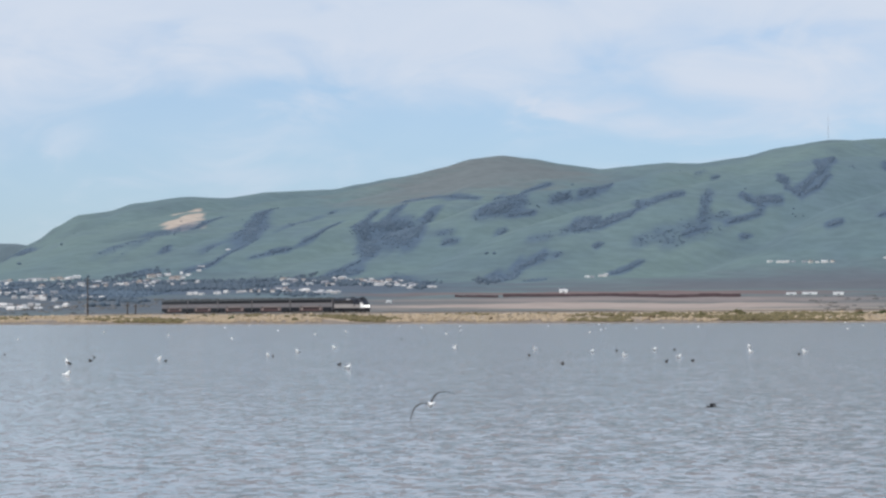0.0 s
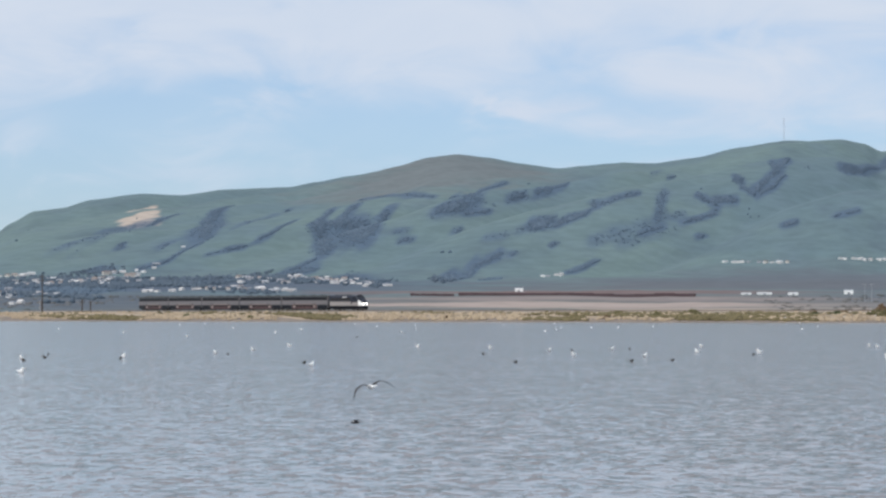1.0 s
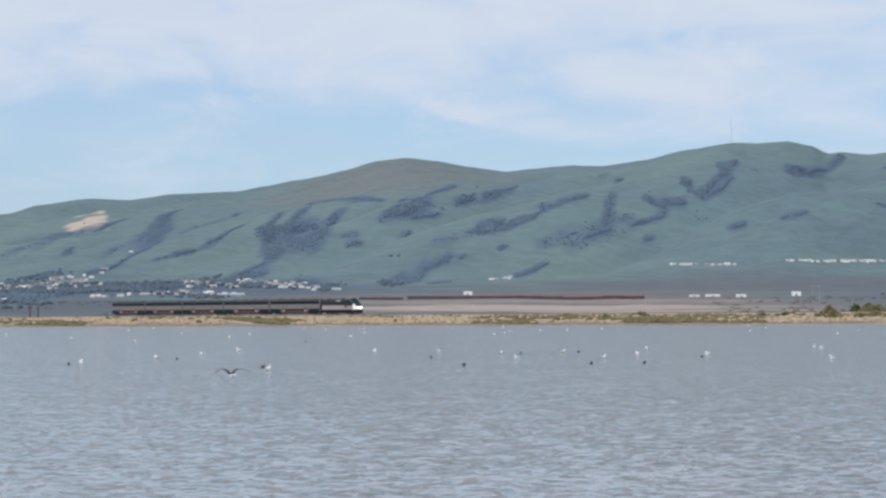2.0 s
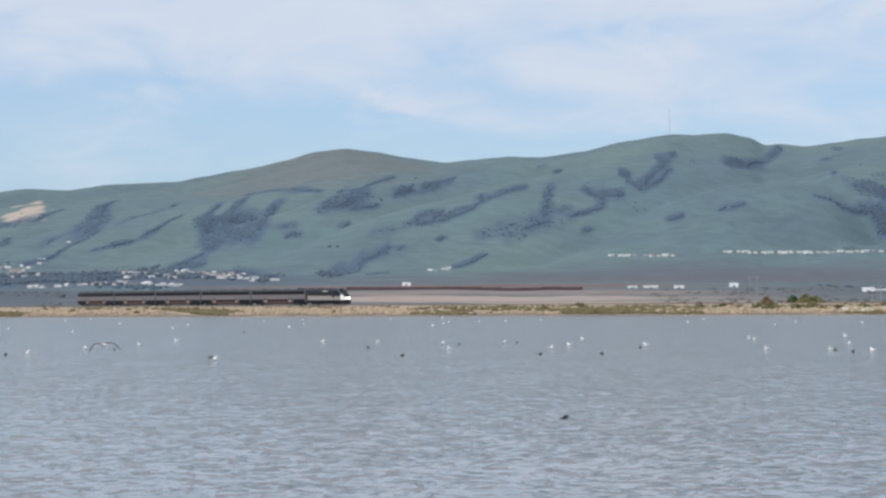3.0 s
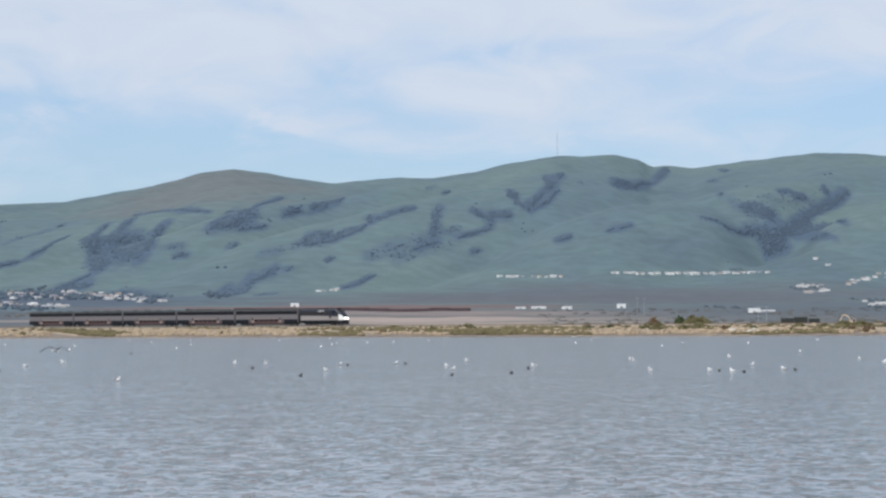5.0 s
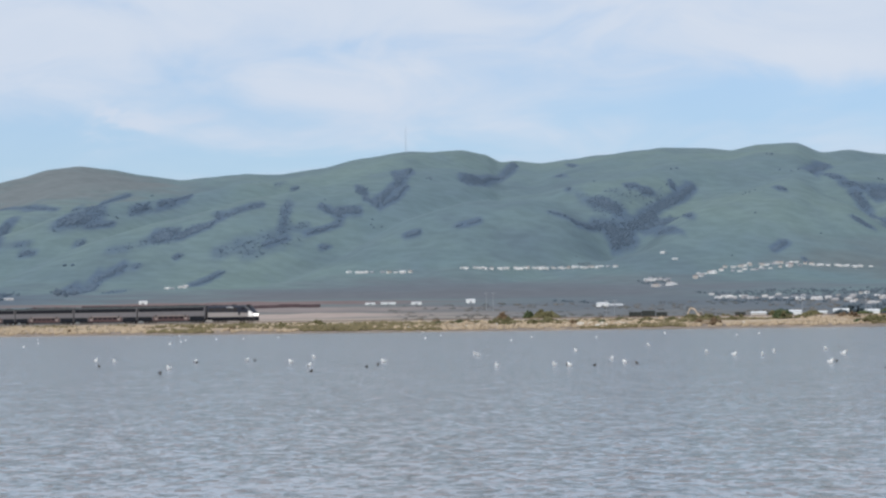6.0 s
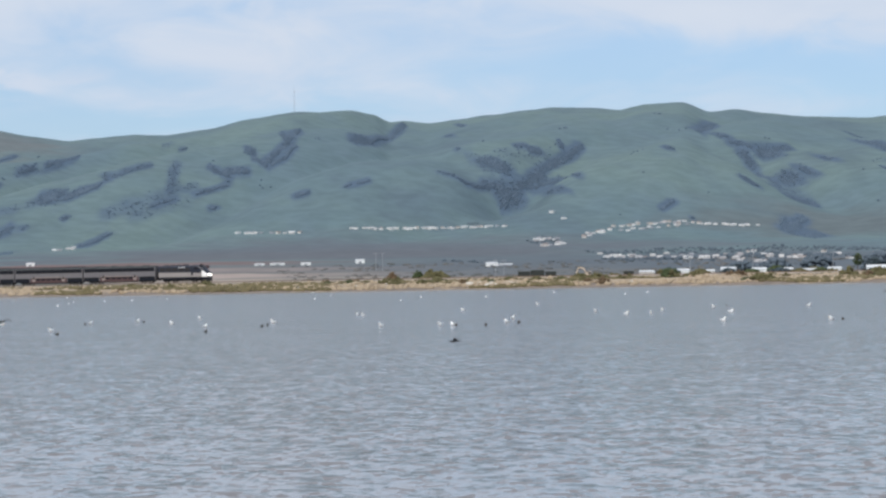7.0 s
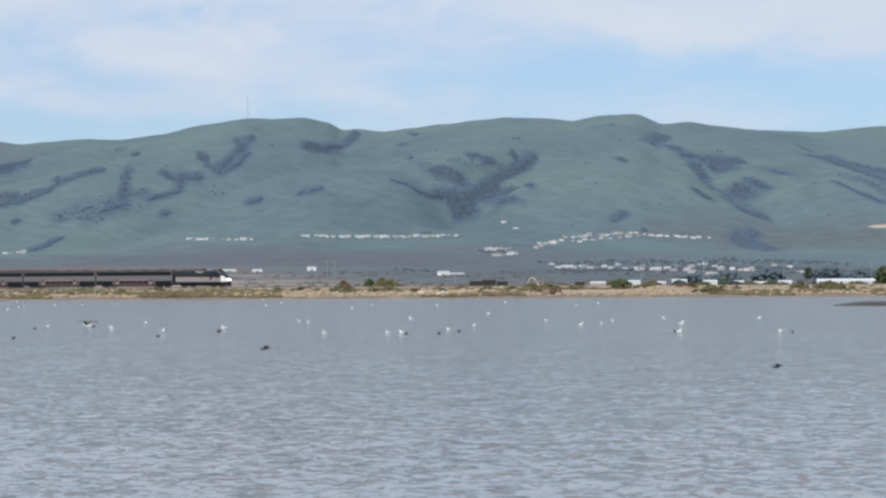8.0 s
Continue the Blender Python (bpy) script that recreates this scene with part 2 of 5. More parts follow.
    def math_of(op, p, q):
        x = nt.nodes.new("ShaderNodeMath")
        x.operation = op
        for slot, v in ((0, p), (1, q)):
            if isinstance(v, float):
                x.inputs[slot].default_value = v
            else:
                L(v, x.inputs[slot])
        return x.outputs[0]

    def spot(x, y, rx, ry, rough=0.5, scale=0.012, edge=(1.15, 0.75)):
        """A patch of ground about (x, y) with a ragged edge."""
        mp = nt.nodes.new("ShaderNodeMapping")
        mp.vector_type = "POINT"
        mp.inputs["Location"].default_value = (-x / rx, -y / ry, 0)
        mp.inputs["Scale"].default_value = (1 / rx, 1 / ry, 0)
        L(pos, mp.inputs["Vector"])
        ln = nt.nodes.new("ShaderNodeVectorMath")
        ln.operation = "LENGTH"
        L(mp.outputs[0], ln.inputs[0])
        wob = math_of("MULTIPLY", math_of("SUBTRACT", noise_of(scale), 0.5), rough * 3)
        return ranged(math_of("ADD", ln.outputs["Value"], wob), *edge)

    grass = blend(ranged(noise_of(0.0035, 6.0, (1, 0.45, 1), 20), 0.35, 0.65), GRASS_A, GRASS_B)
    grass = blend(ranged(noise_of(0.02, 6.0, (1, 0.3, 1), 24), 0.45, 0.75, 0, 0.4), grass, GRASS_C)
    # darker streaks down the slope, blue-grey with haze in the colour
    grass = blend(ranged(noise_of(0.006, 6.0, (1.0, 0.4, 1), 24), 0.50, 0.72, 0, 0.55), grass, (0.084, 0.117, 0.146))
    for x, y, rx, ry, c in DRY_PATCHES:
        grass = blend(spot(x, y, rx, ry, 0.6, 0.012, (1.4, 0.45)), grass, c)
    for x, y, rx, ry in BARE_SLIPS:
        grass = blend(spot(x, y, rx, ry, 0.2, 0.03), grass, blend(noise_of(0.06), (0.52, 0.43, 0.36), (0.34, 0.29, 0.25)))
    # ground turns darker in and round the wooded folds, haze blue in the tone
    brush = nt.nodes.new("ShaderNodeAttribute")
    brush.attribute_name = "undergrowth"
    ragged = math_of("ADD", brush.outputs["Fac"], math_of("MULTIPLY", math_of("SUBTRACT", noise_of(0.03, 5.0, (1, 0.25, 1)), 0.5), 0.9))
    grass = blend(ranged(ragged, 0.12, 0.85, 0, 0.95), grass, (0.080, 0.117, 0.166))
    fine = ranged(noise_of(0.05, 5.0), 0.3, 0.7, 0.9, 1.1)
    sc = nt.nodes.new("ShaderNodeVectorMath")
    sc.operation = "SCALE"
    L(grass, sc.inputs[0])
    L(fine, sc.inputs["Scale"])
    L(sc.outputs[0], bsdf.inputs["Base Color"])
    return m


# grass colours shifted to blue-grey, which paints in distance haze
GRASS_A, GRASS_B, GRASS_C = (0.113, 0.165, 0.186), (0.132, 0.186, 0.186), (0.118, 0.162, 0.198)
# dry, sandy and town ground; the bluish ones carry painted haze
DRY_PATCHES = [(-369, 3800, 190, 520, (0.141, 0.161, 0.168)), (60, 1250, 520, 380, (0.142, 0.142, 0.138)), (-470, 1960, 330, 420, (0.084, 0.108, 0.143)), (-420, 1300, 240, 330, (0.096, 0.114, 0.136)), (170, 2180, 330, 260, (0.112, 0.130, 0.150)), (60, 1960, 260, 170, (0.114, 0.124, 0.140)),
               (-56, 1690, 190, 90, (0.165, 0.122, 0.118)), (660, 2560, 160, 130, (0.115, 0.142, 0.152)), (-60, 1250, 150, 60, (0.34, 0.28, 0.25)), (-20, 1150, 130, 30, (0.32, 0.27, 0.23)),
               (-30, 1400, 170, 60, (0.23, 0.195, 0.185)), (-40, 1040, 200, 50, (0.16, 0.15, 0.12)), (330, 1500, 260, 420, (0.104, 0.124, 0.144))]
BARE_SLIPS = [(-676, 3060, 24, 60), (-698, 3150, 23, 80), (-727, 3300, 14, 100), (-760, 3450, 9, 90), (770, 2592, 17, 8)]

# ================= ground forms =================
RIDGE = [(-1700, 60), (-1330, 85), (-1244, 133), (-1208, 158), (-1166, 179), (-1114, 184), (-1063, 198), (-970, 209), (-898, 207), (-826, 217), (-704, 219),
         (-654, 228), (-593, 239.5), (-512, 255.5), (-452, 270), (-402, 275), (-352, 271), (-293, 262), (-233, 254), (-174, 259), (-115, 264),
         (-56, 259.5), (13, 265.5), (91, 283), (169, 297), (263, 298), (303, 289), (332, 275), (357, 278), (401, 275), (450, 282), (499, 289),
         (587, 299), (618, 303), (688, 301), (739, 297), (789, 306), (855, 309), (901, 292), (952, 296), (1002, 288), (1095, 280), (1189, 278), (1303, 289), (1700, 270)]
SHORE = [(-900, 1000), (-400, 800), (-220, 690), (-98, 622), (0, 588), (90, 566), (180, 556), (400, 540), (900, 530)]
TRACK_X, TRACK_Y, TRACK_TURN, TRACK_CURVE, RAIL_Z = -117.2, 803.34, -0.78732, 0.00135, 2.95


def along(table, x):
    """Smooth interpolation through a table of (x, value)."""
    if x <= table[0][0]:
        return table[0][1]
    for (x0, v0), (x1, v1) in zip(table, table[1:]):
        if x <= x1:
            k = (x - x0) / (x1 - x0)
            return v0 + (v1 - v0) * (0.5 * k + 0.5 * k * k * (3 - 2 * k))
    return table[-1][1]


def smooth(a, b, v):
    k = min(1.0, max(0.0, (v - a) / (b - a)))
    return k * k * (3 - 2 * k)


def track_at(s):
    """Place and heading (radians from +x) at s metres along the railway."""
    a = TRACK_TURN + TRACK_CURVE * s
    return (TRACK_X + (math.sin(a) - math.sin(TRACK_TURN)) / TRACK_CURVE, TRACK_Y - (math.cos(a) - math.cos(TRACK_TURN)) / TRACK_CURVE, a)


def track_y(x):
    cx, cy, r = TRACK_X - math.sin(TRACK_TURN) / TRACK_CURVE, TRACK_Y + math.cos(TRACK_TURN) / TRACK_CURVE, 1 / TRACK_CURVE
    return cy - math.sqrt(max(0.0, r * r - (x - cx) ** 2)) if abs(x - cx) < r else cy


def apron(x, y):
    """The plain and the low rise at the foot of the hills."""
    k = max(0.0, (y - 950) / 1650)
    low = 1.9 + 4.0 * smooth(950, 1500, y) + 38 * k ** 1.7
    return low * (1 + 0.12 * noise.noise(Vector((x * 0.004, y * 0.003, 3.1)))) + smooth(960, 1100, y) * (1.0 * noise.noise(Vector((x * 0.02, y * 0.012, 7.7))) + 0.5 * noise.noise(Vector((x * 0.06, y * 0.03, 1.7))))


FOOT = 2350.0
# the deepest folds: lower end, upper end, half width and depth
GULLIES = [(335, 2700, 470, 3120, 42, 20), (330, 2720, 300, 3000, 36, 14), (690, 2700, 650, 3180, 40, 20), (660, 2980, 740, 3180, 30, 10)]


def hill_z(x, y):
    crest = 4400 + 60 * noise.noise(Vector((x * 0.0012, 5.0, 0)))
    u = (y - FOOT) / (crest - FOOT)
    base = apron(x, min(y, 2600))
    if u <= 0:
        return base
    top = along(RIDGE, x * 4400 / y) * (crest / 4400) + 1.6 * max(0.0, u) ** 8 * noise.noise(Vector((x * 0.03, y * 0.03, 1)))
    p = u * (1.5 - 0.5 * u) if u < 1 else 1 - 2.2 * (u - 1)
    p = p * smooth(-0.02, 0.25, u) if u < 0.25 else p
    z = base + (top - base) * p
    if u < 1:
        # spurs and gullies that run down towards the left
        sx = x + 0.42 * (4400 - y)
        amp = math.sin(math.pi * u ** 0.85) ** 0.9 * min(1.0, max(0.0, (top - 70) / 190)) ** 1.5
        spur = abs(noise.noise(Vector((sx / 210, y / 1500, 0.3)))) * 2 - 0.5
        spur2 = abs(noise.noise(Vector((sx / 85 + 7, y / 500, 2.7)))) * 2 - 0.5
        z += amp * (36 * spur * (1 - 0.65 * smooth(260, 430, x)) + 4.5 * spur2)
        for xa, ya, xb, yb, wide, deep in GULLIES:
            k = (y - ya) / (yb - ya)
            if -0.3 < k < 1.3:
                off = (x - xa - (xb - xa) * k) / wide
                z -= deep * math.exp(-off * off) * smooth(-0.3, 0.15, k) * (1 - smooth(0.85, 1.3, k))
    return z


def shore_y(x):
    return along(SHORE, x) + 2.2 * noise.noise(Vector((x * 0.03, 0.5, 0))) + 1.0 * noise.noise(Vector((x * 0.17, 2.5, 0)))


def bank_z(x, y):
    """Height of the railway bank and its beach."""
    d = y - shore_y(x)
    z = -1.2 + 1.2 * smooth(-8, 0, d) + 1.15 * smooth(0, 7, d) + 0.75 * smooth(6, 22, d)
    td = (y - track_y(x)) * 0.78
    z += (RAIL_Z - 0.62 - z) * (1 - smooth(3.0, 11.0, abs(td)))
    if d > 2 and abs(td) > 3:
        z += 0.35 * noise.noise(Vector((x * 0.09, y * 0.09, 4))) + 0.18 * noise.noise(Vector((x * 0.4, y * 0.4, 6)))
    return z


def rest_z(x, y):
    return bank_z(x, y) if y < 960 else hill_z(x, y)


# ================= wooded folds =================
BELTS = []


def belt(w, thin, *pts):
    """A wooded fold of the slope: half width in metres, how closely it is grown, and its line in plan."""
    BELTS.append((w, thin, pts))


def rise_at(x, y):
    """How steeply the slope stands up above the line of sight from the bay."""
    return min(0.3, max(0.05, (hill_z(x, y + 50) - hill_z(x, y - 50)) / 100 - hill_z(x, y) / y))


belt(4.8, 1, (-621, 3294), (-587, 3037), (-536, 2765))
belt(2.2, 1, (-527, 2753), (-535, 2657), (-540, 2559), (-556, 2515))
belt(2.8, 1, (-462, 2900), (-461, 2778), (-470, 2723))
belt(2.5, 1, (-494, 2655), (-480, 2681))
belt(2.2, 1, (-630, 2749), (-623, 2721))
belt(3.5, 1, (-1007, 3422), (-886, 3110))
belt(3.0, 1, (-660, 3052), (-664, 3214))
belt(7.4, 0.3, (-690, 2735), (-664, 2798), (-676, 2999))
belt(4.3, 0.4, (-516, 2892), (-529, 3147))
belt(2.6, 0.4, (-702, 2955), (-665, 3033))
belt(2.8, 0.4, (-575, 2704), (-567, 2733))
belt(2.8, 0.6, (-533, 3303), (-530, 3307))
belt(6.8, 1, (-428, 2876), (-407, 2775), (-383, 2649))
belt(3.4, 1, (-437, 3058), (-427, 2875))
belt(3.9, 1, (-416, 3131), (-402, 2901))
belt(11.3, 1, (-390, 2860), (-368, 2786), (-350, 2743))
belt(5.0, 1, (-362, 3002), (-351, 2781))
belt(6.2, 1, (-415, 2856), (-393, 2882))
belt(1.6, 0.6, (-446, 3413), (-404, 3313), (-355, 3222), (-322, 3175))
belt(9.6, 1, (-283, 2874), (-255, 2908))
belt(3.5, 0.6, (-298, 3165), (-243, 2941))
belt(2.5, 1, (-253, 2855), (-231, 2897))
belt(2.2, 1, (-249, 3429), (-275, 3304))
belt(6.1, 0.6, (-214, 3006), (-200, 3057))
belt(4.5, 1, (-186, 3096), (-156, 3215))
belt(2.9, 1, (-112, 2747), (-140, 2712))
belt(6.6, 1, (-166, 2695), (-153, 2705))
belt(5.8, 0.4, (-182, 2669), (-171, 2675))
belt(4.0, 1, (-191, 2543), (-208, 2484))
belt(3.5, 1, (-212, 2483), (-206, 2329))
belt(3.7, 1, (-231, 2360), (-207, 2297))
belt(2.1, 1, (-101, 2503), (-115, 2454))
belt(3.5, 0.6, (-313, 2710), (-300, 2721))
belt(3.6, 0.4, (-323, 2750), (-306, 2757))
belt(2.8, 0.5, (-258, 2767), (-251, 2781))
belt(2.0, 1, (-143, 2593), (-137, 2607))
belt(2.4, 1, (-388, 2594), (-405, 2467))
belt(3.1, 0.4, (-541, 3024), (-525, 3141))
belt(2.3, 0.5, (-566, 2673), (-570, 2720))
belt(1.7, 0.5, (-507, 2624), (-500, 2637))
belt(7.4, 0.7, (-167, 2704), (-148, 2713))
belt(3.9, 1, (-132, 2727), (-121, 2740))
belt(2.8, 1, (-143, 2692), (-110, 2754))
belt(1.9, 1, (-53, 2675), (-29, 2718))
belt(6.1, 0.5, (-27, 2919), (-33, 2747))
belt(6.0, 0.4, (-16, 2769), (-8, 2783))
belt(8.5, 0.25, (-98, 2628), (-72, 2673), (-39, 2721))
belt(7.7, 0.2, (-68, 2630), (-15, 2720))
belt(3.1, 1, (11, 2902), (32, 2844))
belt(5.0, 1, (30, 2875), (52, 2875))
belt(2.2, 1, (-4, 2754), (29, 2808))
belt(4.8, 0.8, (56, 3066), (63, 3007))
belt(2.5, 1, (61, 2966), (76, 2913))
belt(3.8, 1, (131, 3338), (105, 3104), (77, 2938))
belt(3.2, 1, (106, 3268), (107, 3145))
belt(2.4, 1, (117, 3093), (101, 2979), (83, 2928))
belt(2.6, 1, (-106, 2814), (-103, 2783))
belt(2.9, 0.7, (-96, 2799), (-57, 2882))
belt(1.9, 1, (102, 2684), (114, 2700))
belt(1.5, 1, (-118, 2451), (-91, 2539))
belt(2.2, 0.6, (-28, 3388), (-19, 3403))
belt(3.5, 0.3, (-48, 3400), (-39, 3476))
belt(2.2, 0.7, (-141, 2598), (-136, 2606))
belt(1.8, 0.6, (-179, 2542), (-174, 2552))
belt(1.8, 1, (9, 2706), (13, 2711))
belt(2.0, 0.5, (-187, 2281), (-173, 2312))
belt(5.7, 0.4, (-212, 3021), (-197, 3052))
belt(4.2, 0.3, (-212, 2640), (-190, 2646))
belt(7.7, 1, (201, 3291), (226, 3373))
belt(2.9, 1, (227, 3354), (323, 3999))
belt(2.1, 1, (102, 2689), (114, 2702))
belt(1.6, 1, (156, 2716), (161, 2722))
belt(2.2, 1, (169, 2726), (183, 2742))
belt(1.3, 1, (12, 2707), (16, 2715))
belt(5.5, 0.4, (321, 3000), (330, 2889))
belt(2.1, 0.6, (353, 3619), (361, 3597))
belt(3.1, 1, (385, 3063), (399, 3074))
belt(5.3, 1, (400, 3038), (414, 3060))
belt(9.2, 1, (338, 2929), (353, 2889))
belt(6.3, 0.6, (327, 2962), (342, 2908))
belt(5.2, 1, (479, 3153), (432, 3033), (383, 2899))
belt(3.6, 1, (453, 3146), (451, 3123))
belt(10.2, 1, (336, 2824), (356, 2819))
belt(5.2, 1, (341, 2804), (335, 2785))
belt(2.8, 1, (292, 2797), (321, 2821))
belt(2.5, 1, (375, 2853), (419, 2903))
belt(2.2, 1, (389, 2798), (400, 2758))
belt(5.4, 1, (361, 2846), (399, 2920))
belt(2.0, 0.6, (267, 2816), (293, 2805))
belt(4.1, 1, (321, 2841), (344, 2823))
belt(1.8, 1, (423, 2832), (427, 2832))
belt(13.0, 0.2, (354, 2967), (425, 3041))
belt(2.5, 1, (661, 3311), (748, 3621))
belt(4.2, 1, (678, 3269), (684, 3229))
belt(3.6, 1, (679, 3179), (697, 3144))
belt(8.5, 1, (682, 3119), (679, 3057))
belt(9.0, 1, (702, 3116), (728, 3146))
belt(3.2, 1, (734, 3172), (758, 3189))
belt(3.2, 1, (608, 2795), (622, 2774))
belt(2.5, 1, (679, 3026), (673, 2875))
belt(7.2, 1, (687, 2917), (701, 2921))
belt(5.1, 1, (716, 2954), (719, 2914))
belt(4.0, 1, (658, 2785), (684, 2765))
belt(6.2, 1, (615, 2567), (594, 2517))
belt(3.7, 1, (634, 2603), (615, 2567))
belt(2.7, 1, (483, 2612), (502, 2645))
belt(1.9, 1, (552, 2952), (560, 2956))
belt(2.2, 1, (761, 3015), (771, 3029))
belt(8.2, 0.3, (661, 2861), (686, 2824))
belt(1.8, 0.7, (504, 2563), (507, 2561))
belt(2.1, 0.6, (592, 2426), (622, 2488))
belt(1.8, 1, (312, 3049), (314, 3045))
belt(2.8, 1, (399, 3859), (407, 3887))
belt(2.7, 1, (914, 3477), (915, 3433))
belt(3.5, 1, (890, 3303), (847, 3016), (840, 2914))
belt(5.5, 1, (864, 2990), (853, 2874))
belt(2.6, 1, (789, 2849), (793, 2753), (802, 2704))
belt(8.9, 0.3, (815, 2873), (819, 2767))
belt(1.6, 1, (600, 2458), (623, 2494))
belt(2.0, 1, (833, 2859), (837, 2815))
belt(5.6, 1, (-404, 2165), (-393, 2196))
belt(3.6, 1, (-404, 2452), (-378, 2525))
belt(3.0, 0.5, (-339, 2470), (-262, 2124))
belt(2.8, 0.6, (-472, 2163), (-462, 2204))
belt(2.4, 0.5, (-448, 2187), (-393, 2016))
belt(3.0, 0.5, (-684, 2321), (-523, 1911))
belt(6.3, 0.6, (-563, 2229), (-392, 1596))
belt(2.5, 0.6, (-604, 2513), (-580, 2489))


def undergrowth(me):
    """Soft darker tone on the ground in and round the wooded folds, as an attribute of the hillside."""
    co = np.empty(len(me.vertices) * 3)
    me.vertices.foreach_get("co", co)
    x, y = co[0::3], co[1::3]
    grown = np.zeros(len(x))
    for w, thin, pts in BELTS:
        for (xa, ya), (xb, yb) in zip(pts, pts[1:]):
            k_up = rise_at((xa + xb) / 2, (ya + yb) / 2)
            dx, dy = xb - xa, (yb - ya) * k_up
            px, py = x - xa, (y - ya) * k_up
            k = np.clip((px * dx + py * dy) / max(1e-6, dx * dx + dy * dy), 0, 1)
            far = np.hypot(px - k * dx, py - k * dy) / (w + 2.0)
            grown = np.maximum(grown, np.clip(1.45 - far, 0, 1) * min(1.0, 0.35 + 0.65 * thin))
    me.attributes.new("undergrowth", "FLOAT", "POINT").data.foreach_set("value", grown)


# ================= mesh helpers =================
def part(name, bm, mat, parent=None, label="", smooth_faces=False):
    me = bpy.data.meshes.new(name)
    bm.normal_update()
    bm.to_mesh(me)
    bm.free()
    if smooth_faces:
        me.polygons.foreach_set("use_smooth", [True] * len(me.polygons))
    me.materials.append(mat)
    ob = new(name, me)
    if parent:
        ob.parent = parent
    if label:
        tagged(ob, label)
    return ob


def share(ob, m, parent=None):
    """A second object on the same mesh."""
    o = new(ob.name.split(".")[0], ob.data)
    o.matrix_basis = m
    o.parent = parent or ob.parent
    return o


def empty(name, m=None):
    e = new(name)
    e.empty_display_size = 0.5
    if m is not None:
        e.matrix_basis = m
    return e


def add_box(bm, x0, x1, y0, y1, z0, z1, bevel=0.0):
    made = bmesh.ops.create_cube(bm, size=1.0)["verts"]
    for v in made:
        v.co = Vector(((x0 + x1) / 2 + v.co.x * (x1 - x0), (y0 + y1) / 2 + v.co.y * (y1 - y0), (z0 + z1) / 2 + v.co.z * (z1 - z0)))
    if bevel:
        edges = list({e for v in made for e in v.link_edges})
        bmesh.ops.bevel(bm, geom=edges, offset=bevel, segments=2, affect="EDGES")
    return bm


def box(x0, x1, y0, y1, z0, z1, bevel=0.0):
    return add_box(bmesh.new(), x0, x1, y0, y1, z0, z1, bevel)


def add_tube(bm, p0, p1, r0, r1, seg=8):
    p0, p1 = Vector(p0), Vector(p1)
    d = p1 - p0
    m = Matrix.Translation((p0 + p1) / 2) @ d.to_track_quat("Z", "Y").to_matrix().to_4x4()
    bmesh.ops.create_cone(bm, cap_ends=True, segments=seg, radius1=r0, radius2=r1, depth=d.length, matrix=m)
    return bm


def tube(p0, p1, r0, r1, seg=8):
    return add_tube(bmesh.new(), p0, p1, r0, r1, seg)


def loft(rings, closed_ends=True):
    """Skin through rings of equally many points."""
    bm = bmesh.new()
    vs = [[bm.verts.new(p) for p in ring] for ring in rings]
    n = len(rings[0])
    for a, b in zip(vs, vs[1:]):
        for i in range(n):
            bm.faces.new((a[i], a[(i + 1) % n], b[(i + 1) % n], b[i]))
    if closed_ends:
        bm.faces.new(vs[0][::-1])
        bm.faces.new(vs[-1])
    bmesh.ops.recalc_face_normals(bm, faces=bm.faces)
    return bm


def sheet(name, mat, xs, rows_of):
    """A ground sheet: rows_of(x) gives the (y, z) of one strip across it."""
    verts, faces = [], []
    n = None
    for x in xs:
        strip = rows_of(x)
        n = len(strip)
        verts += [(x, y, z) for y, z in strip]
    for i in range(len(xs) - 1):
        for j in range(n - 1):
            a = i * n + j
            faces.append((a, a + n, a + n + 1, a + 1))
    me = bpy.data.meshes.new(name)
    me.from_pydata(verts, [], faces)
    me.polygons.foreach_set("use_smooth", [True] * len(faces))
    me.materials.append(mat)
    return new(name, me)


ICO = bmesh.new()
bmesh.ops.create_icosphere(ICO, subdivisions=1, radius=1.0)
ICO_V = [v.co.copy() for v in ICO.verts]
ICO_F = [[v.index for v in f.verts] for f in ICO.faces]
ICO.free()


def clumps(name, mat, blobs, seed=0):
    """One mesh of many ragged clumps of leaves; blobs: (x, y, z, rx, rz)."""
    rng = random.Random(seed)
    verts, faces = [], []
    for x, y, z, rx, rz in blobs:
        base = len(verts)
        turn = rng.random() * 6.28
        c, s = math.cos(turn), math.sin(turn)
        for v in ICO_V:
            k = 0.72 + 0.56 * rng.random()
            px, py = v.x * rx * k, v.y * rx * k
            verts.append((x + px * c - py * s, y + px * s + py * c, z + v.z * rz * k))
        faces += [[base + i for i in f] for f in ICO_F]
    me = bpy.data.meshes.new(name)
    me.from_pydata(verts, [], faces)
    me.polygons.foreach_set("use_smooth", [True] * len(faces))
    me.materials.append(mat)
    return new(name, me)


# ================= setting =================
MUD = material("pond_mud", (0.16, 0.14, 0.11), 0.9, vary=0.3, scale=0.05)
SOIL = material("sandy_bank_soil", (0.43, 0.335, 0.24), 0.95, vary=0.38, scale=0.16, fine=7, bump=0.06, second=(0.215, 0.170, 0.115))
BALLAST = material("grey_brown_ballast", (0.27, 0.23, 0.19), 0.95, vary=0.35, scale=0.6, fine=14, bump=0.03)
STEEL = material("rusty_rail", (0.16, 0.10, 0.07), 0.6, metal=0.6, vary=0.3, scale=2)
TIMBER = material("weathered_timber", (0.060, 0.048, 0.042), 0.9, vary=0.35, scale=1.5, fine=9, stretch=(1, 1, 0.1))


